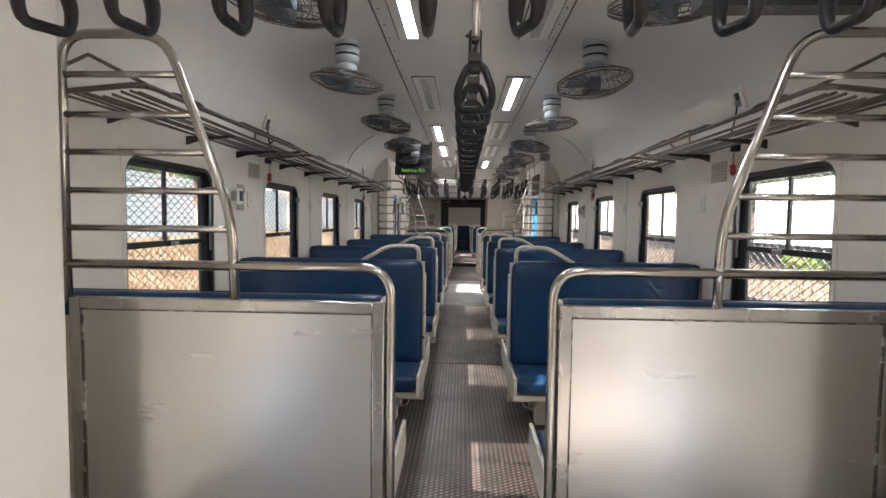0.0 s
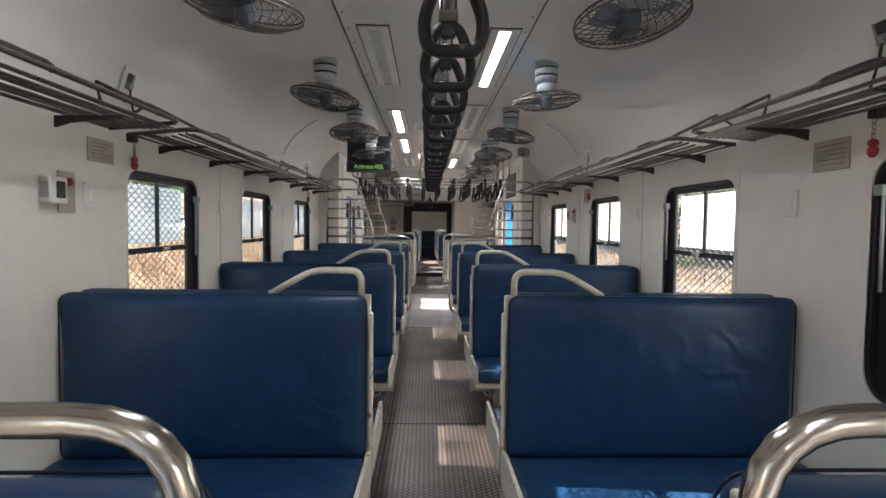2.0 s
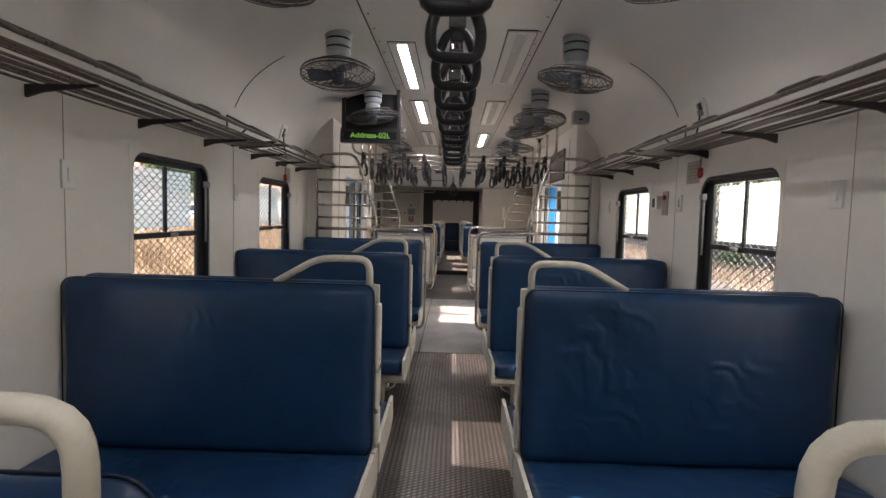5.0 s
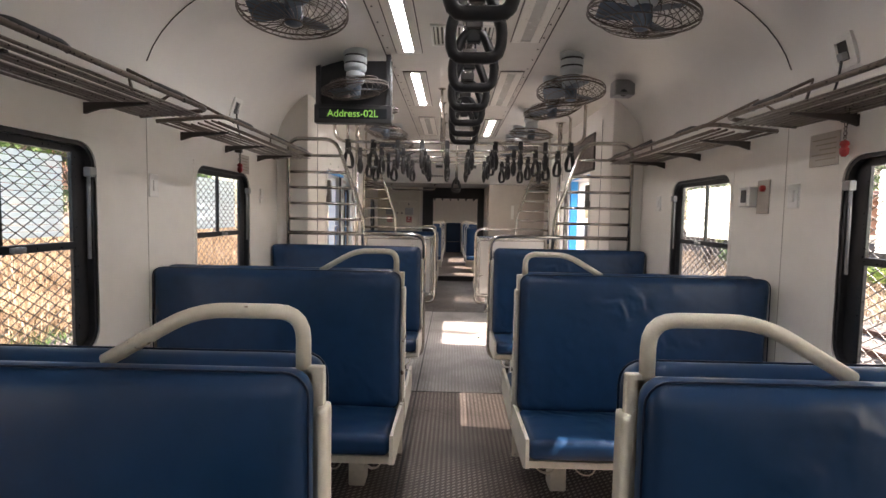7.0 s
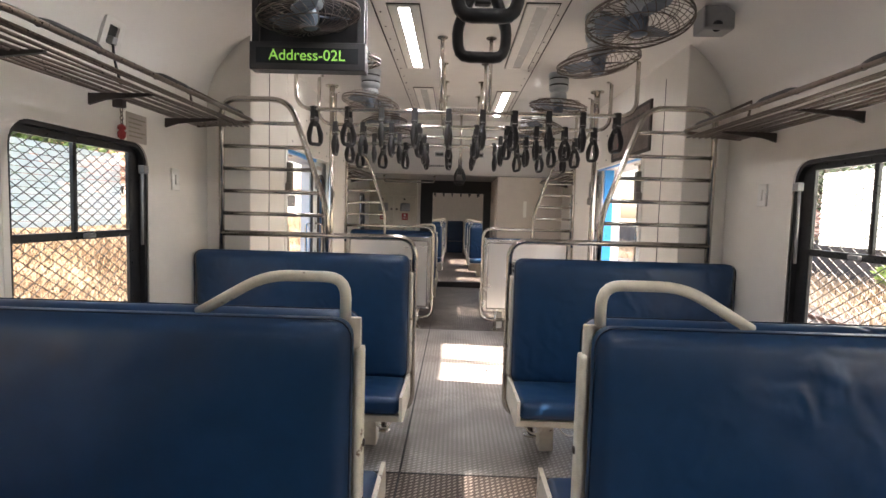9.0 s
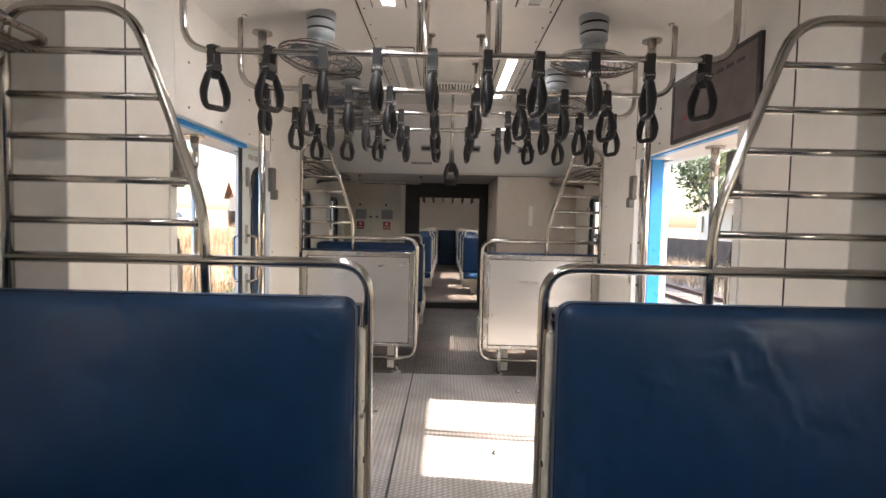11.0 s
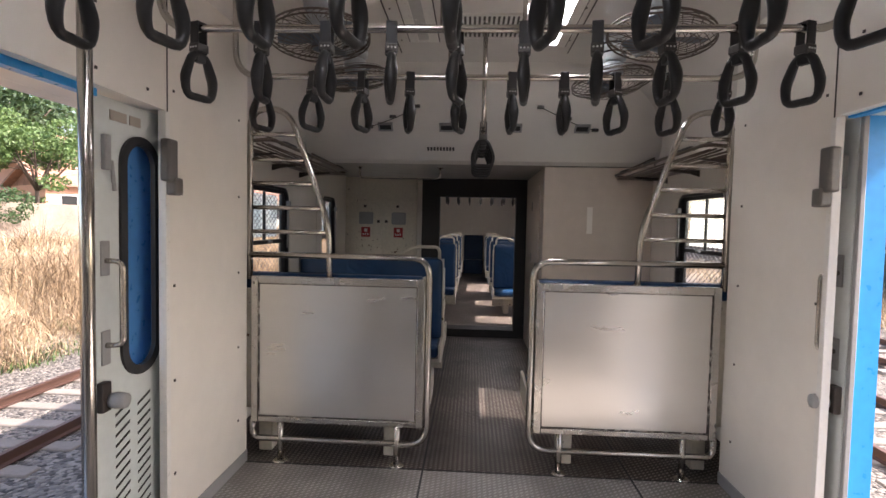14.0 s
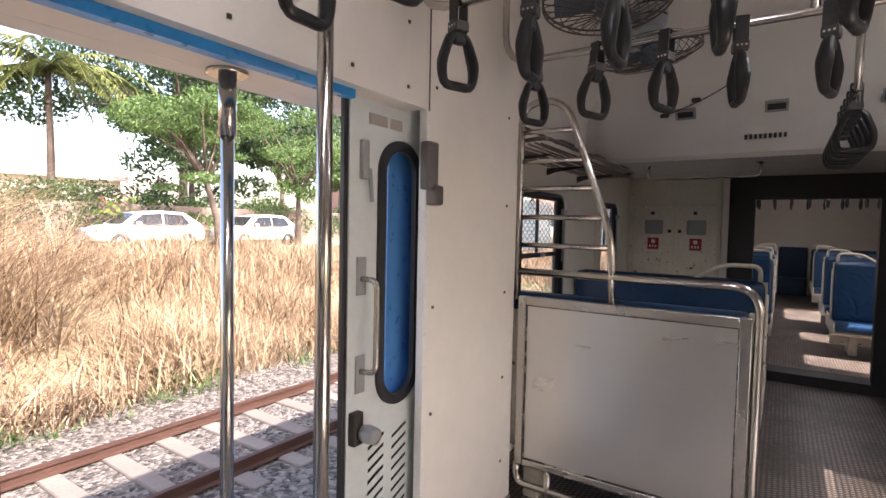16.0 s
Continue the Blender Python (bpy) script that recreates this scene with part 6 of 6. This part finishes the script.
house("house", G(-39, 21.5), 9, 7, 3.6, 1.8, "white house with a pale roof behind the trees", 90, M_HOUSE)
house("house", G(-28.5, 46.5), 8, 6, 3.2, 1.2, "pink house with terracotta roof", 60, None, 3, M_PINKWALL)
house("house", G(-20, 66), 8, 7, 3.4, 1.6, "cream house with terracotta roof by the line", 30)
house("house", G(-36, 53), 12, 9, 6.4, 1.6, "two-storey pink house on the hill", 70, None, 4, M_PINKWALL)
house("house", G(24.5, 39.5), 14, 8, 1.9, 2.3, "long low house with a red tiled roof behind the wall", 80)
house("house", G(34, 62), 14, 10, 5.0, 1.2, "white building behind the trees", 80, M_HOUSE)
# boundary walls
bm = bmesh.new()
box(bm, -23.1, -22.8, -10, 90, 0.2, 2.2)
structure("wall_boundary_west", bm, M_STONEWEST, "brown-grey stone boundary wall behind the road", "wall")
bm = bmesh.new()
box(bm, 16.8, 17.2, -10, 100, -1.4, 0.7)
structure("wall_boundary_east", bm, M_STONE, "dark stone boundary wall beside the railway", "wall")
tree(G(14.6, 34.6), 8.2, 3.4, 41, M_LEAFDARK, "leaning bare-limbed tree over the tracks", 2200, 0.1, (5.0, 0.4))
tree(G(18.9, 32.2), 6.8, 3.2, 42, M_LEAFDARK, "dense dark green tree behind the wall", 20000, 0.09)
tree(G(31, 52), 8, 4.4, 43, M_LEAFDARK, "dark green tree behind the tiled house", 9000, 0.15)
tree(G(23, 26), 7.5, 3.6, 44, M_LEAFDARK, "dark green tree beyond the wall", 12000, 0.12)
tree(G(34, 44), 9, 5, 45, M_LEAF, "large green tree in the yard", 9000, 0.18)
palm(G(23, 47), 8.0, 50, "coconut palm behind the tiled house", 22, 3.2)
tree(G(27, 60), 10, 5, 51, M_LEAFDARK, "dark green tree far behind the tiled house", 12000, 0.16)
palm(G(17.9, 36.2), 2.0, 46, "low banana-like palm behind the wall", 14, 1.6)
bush(G(15.4, 24), 0.8, 47, M_LEAFYEL, "dry green scrub by the wall", 1200)
bush(G(15.2, 31), 0.9, 48, M_LEAF, "green scrub by the wall", 1200)


def car(loc, turn, label, back=0.0):
    """A parked hatchback: body with wheel arches, glasshouse, lamps and wheels."""
    e = thing("car", loc, label, "car", "parked cars", turn)
    side = [(-2.0, 0.35), (-2.05, 0.62), (-1.98, 0.82), (-1.2, 0.93), (-0.6, 1.42), (0.2, 1.52), (1.2, 1.48), (1.75, 1.05), (1.98, 0.95), (2.02, 0.5), (1.95, 0.33)]

    def body(bm):
        a = [bm.verts.new((x, -0.82 + (0.16 if z > 1.2 else 0), z)) for x, z in side]
        b = [bm.verts.new((x, 0.82 - (0.16 if z > 1.2 else 0), z)) for x, z in side]
        n = len(side)
        for i in range(n):
            f = bm.faces.new((a[i], a[(i + 1) % n], b[(i + 1) % n], b[i]))
        bm.faces.new(a[::-1])
        bm.faces.new(b)
        bmesh.ops.bevel(bm, geom=bm.edges[:], offset=0.04, segments=2, affect="EDGES")
        for f in bm.faces:
            f.smooth = True
    piece("body", body, M_CARWHITE, e, "glossy white body")
    for s in (-1, 1):
        piece("side_window", lambda bm: [bm.faces.new([bm.verts.new((x, s * (0.868 - (z - 0.95) * 0.36), z)) for x, z in q]) for q in (((-0.95, 0.98), (-0.5, 1.36), (0.25, 1.42), (0.25, 0.98)), ((0.33, 0.98), (0.33, 1.42), (1.1, 1.38), (1.35, 1.02)))], M_CARGLASS, e)
        piece("head_lamp", lambda bm: box(bm, -2.04, -1.85, *sorted((s * 0.5, s * 0.8)), 0.66, 0.8, 0.03, 2), M_GREY, e)
        piece("tail_lamp", lambda bm: box(bm, 1.9, 2.02, *sorted((s * 0.55, s * 0.8)), 0.72, 0.98, 0.03, 2), M_RED, e)
        piece("mirror", lambda bm: box(bm, -0.75, -0.6, *sorted((s * 0.82, s * 0.98)), 0.95, 1.08, 0.03, 2), M_CARWHITE, e)
        for x in (-1.28, 1.28):
            w = piece("wheel", lambda bm: lathe(bm, [(0.2, -0.1), (0.31, -0.1), (0.33, -0.06), (0.33, 0.06), (0.31, 0.1), (0.2, 0.1)], 20), M_TYRE, e, "black tyre")
            w.matrix_basis = pose(x, s * 0.76, 0.33, 90, 0, 0)
            piece("rim", lambda bm: lathe(bm, [(0.06, -0.115), (0.2, -0.11), (0.2, 0.11), (0.06, 0.115)], 12), M_STEEL, w)
    piece("windscreen", lambda bm: bm.faces.new([bm.verts.new(p) for p in ((-1.17, -0.68, 0.99), (-1.17, 0.68, 0.99), (-0.66, 0.58, 1.405), (-0.66, -0.58, 1.405))]), M_CARGLASS, e)
    piece("rear_window", lambda bm: bm.faces.new([bm.verts.new(p) for p in ((1.26, -0.56, 1.47), (1.26, 0.56, 1.47), (1.75, 0.66, 1.1), (1.75, -0.66, 1.1))]), M_CARGLASS, e)
    return e


car((-21.3, 20.5, 0.4), 90, "white hatchback parked along the road above the bank")
car((-21.3, 25.6, 0.4), 93, "white car parked under the trees")
car((-19.2, 42.0, 0.41), 88, "white car parked farther along the road")
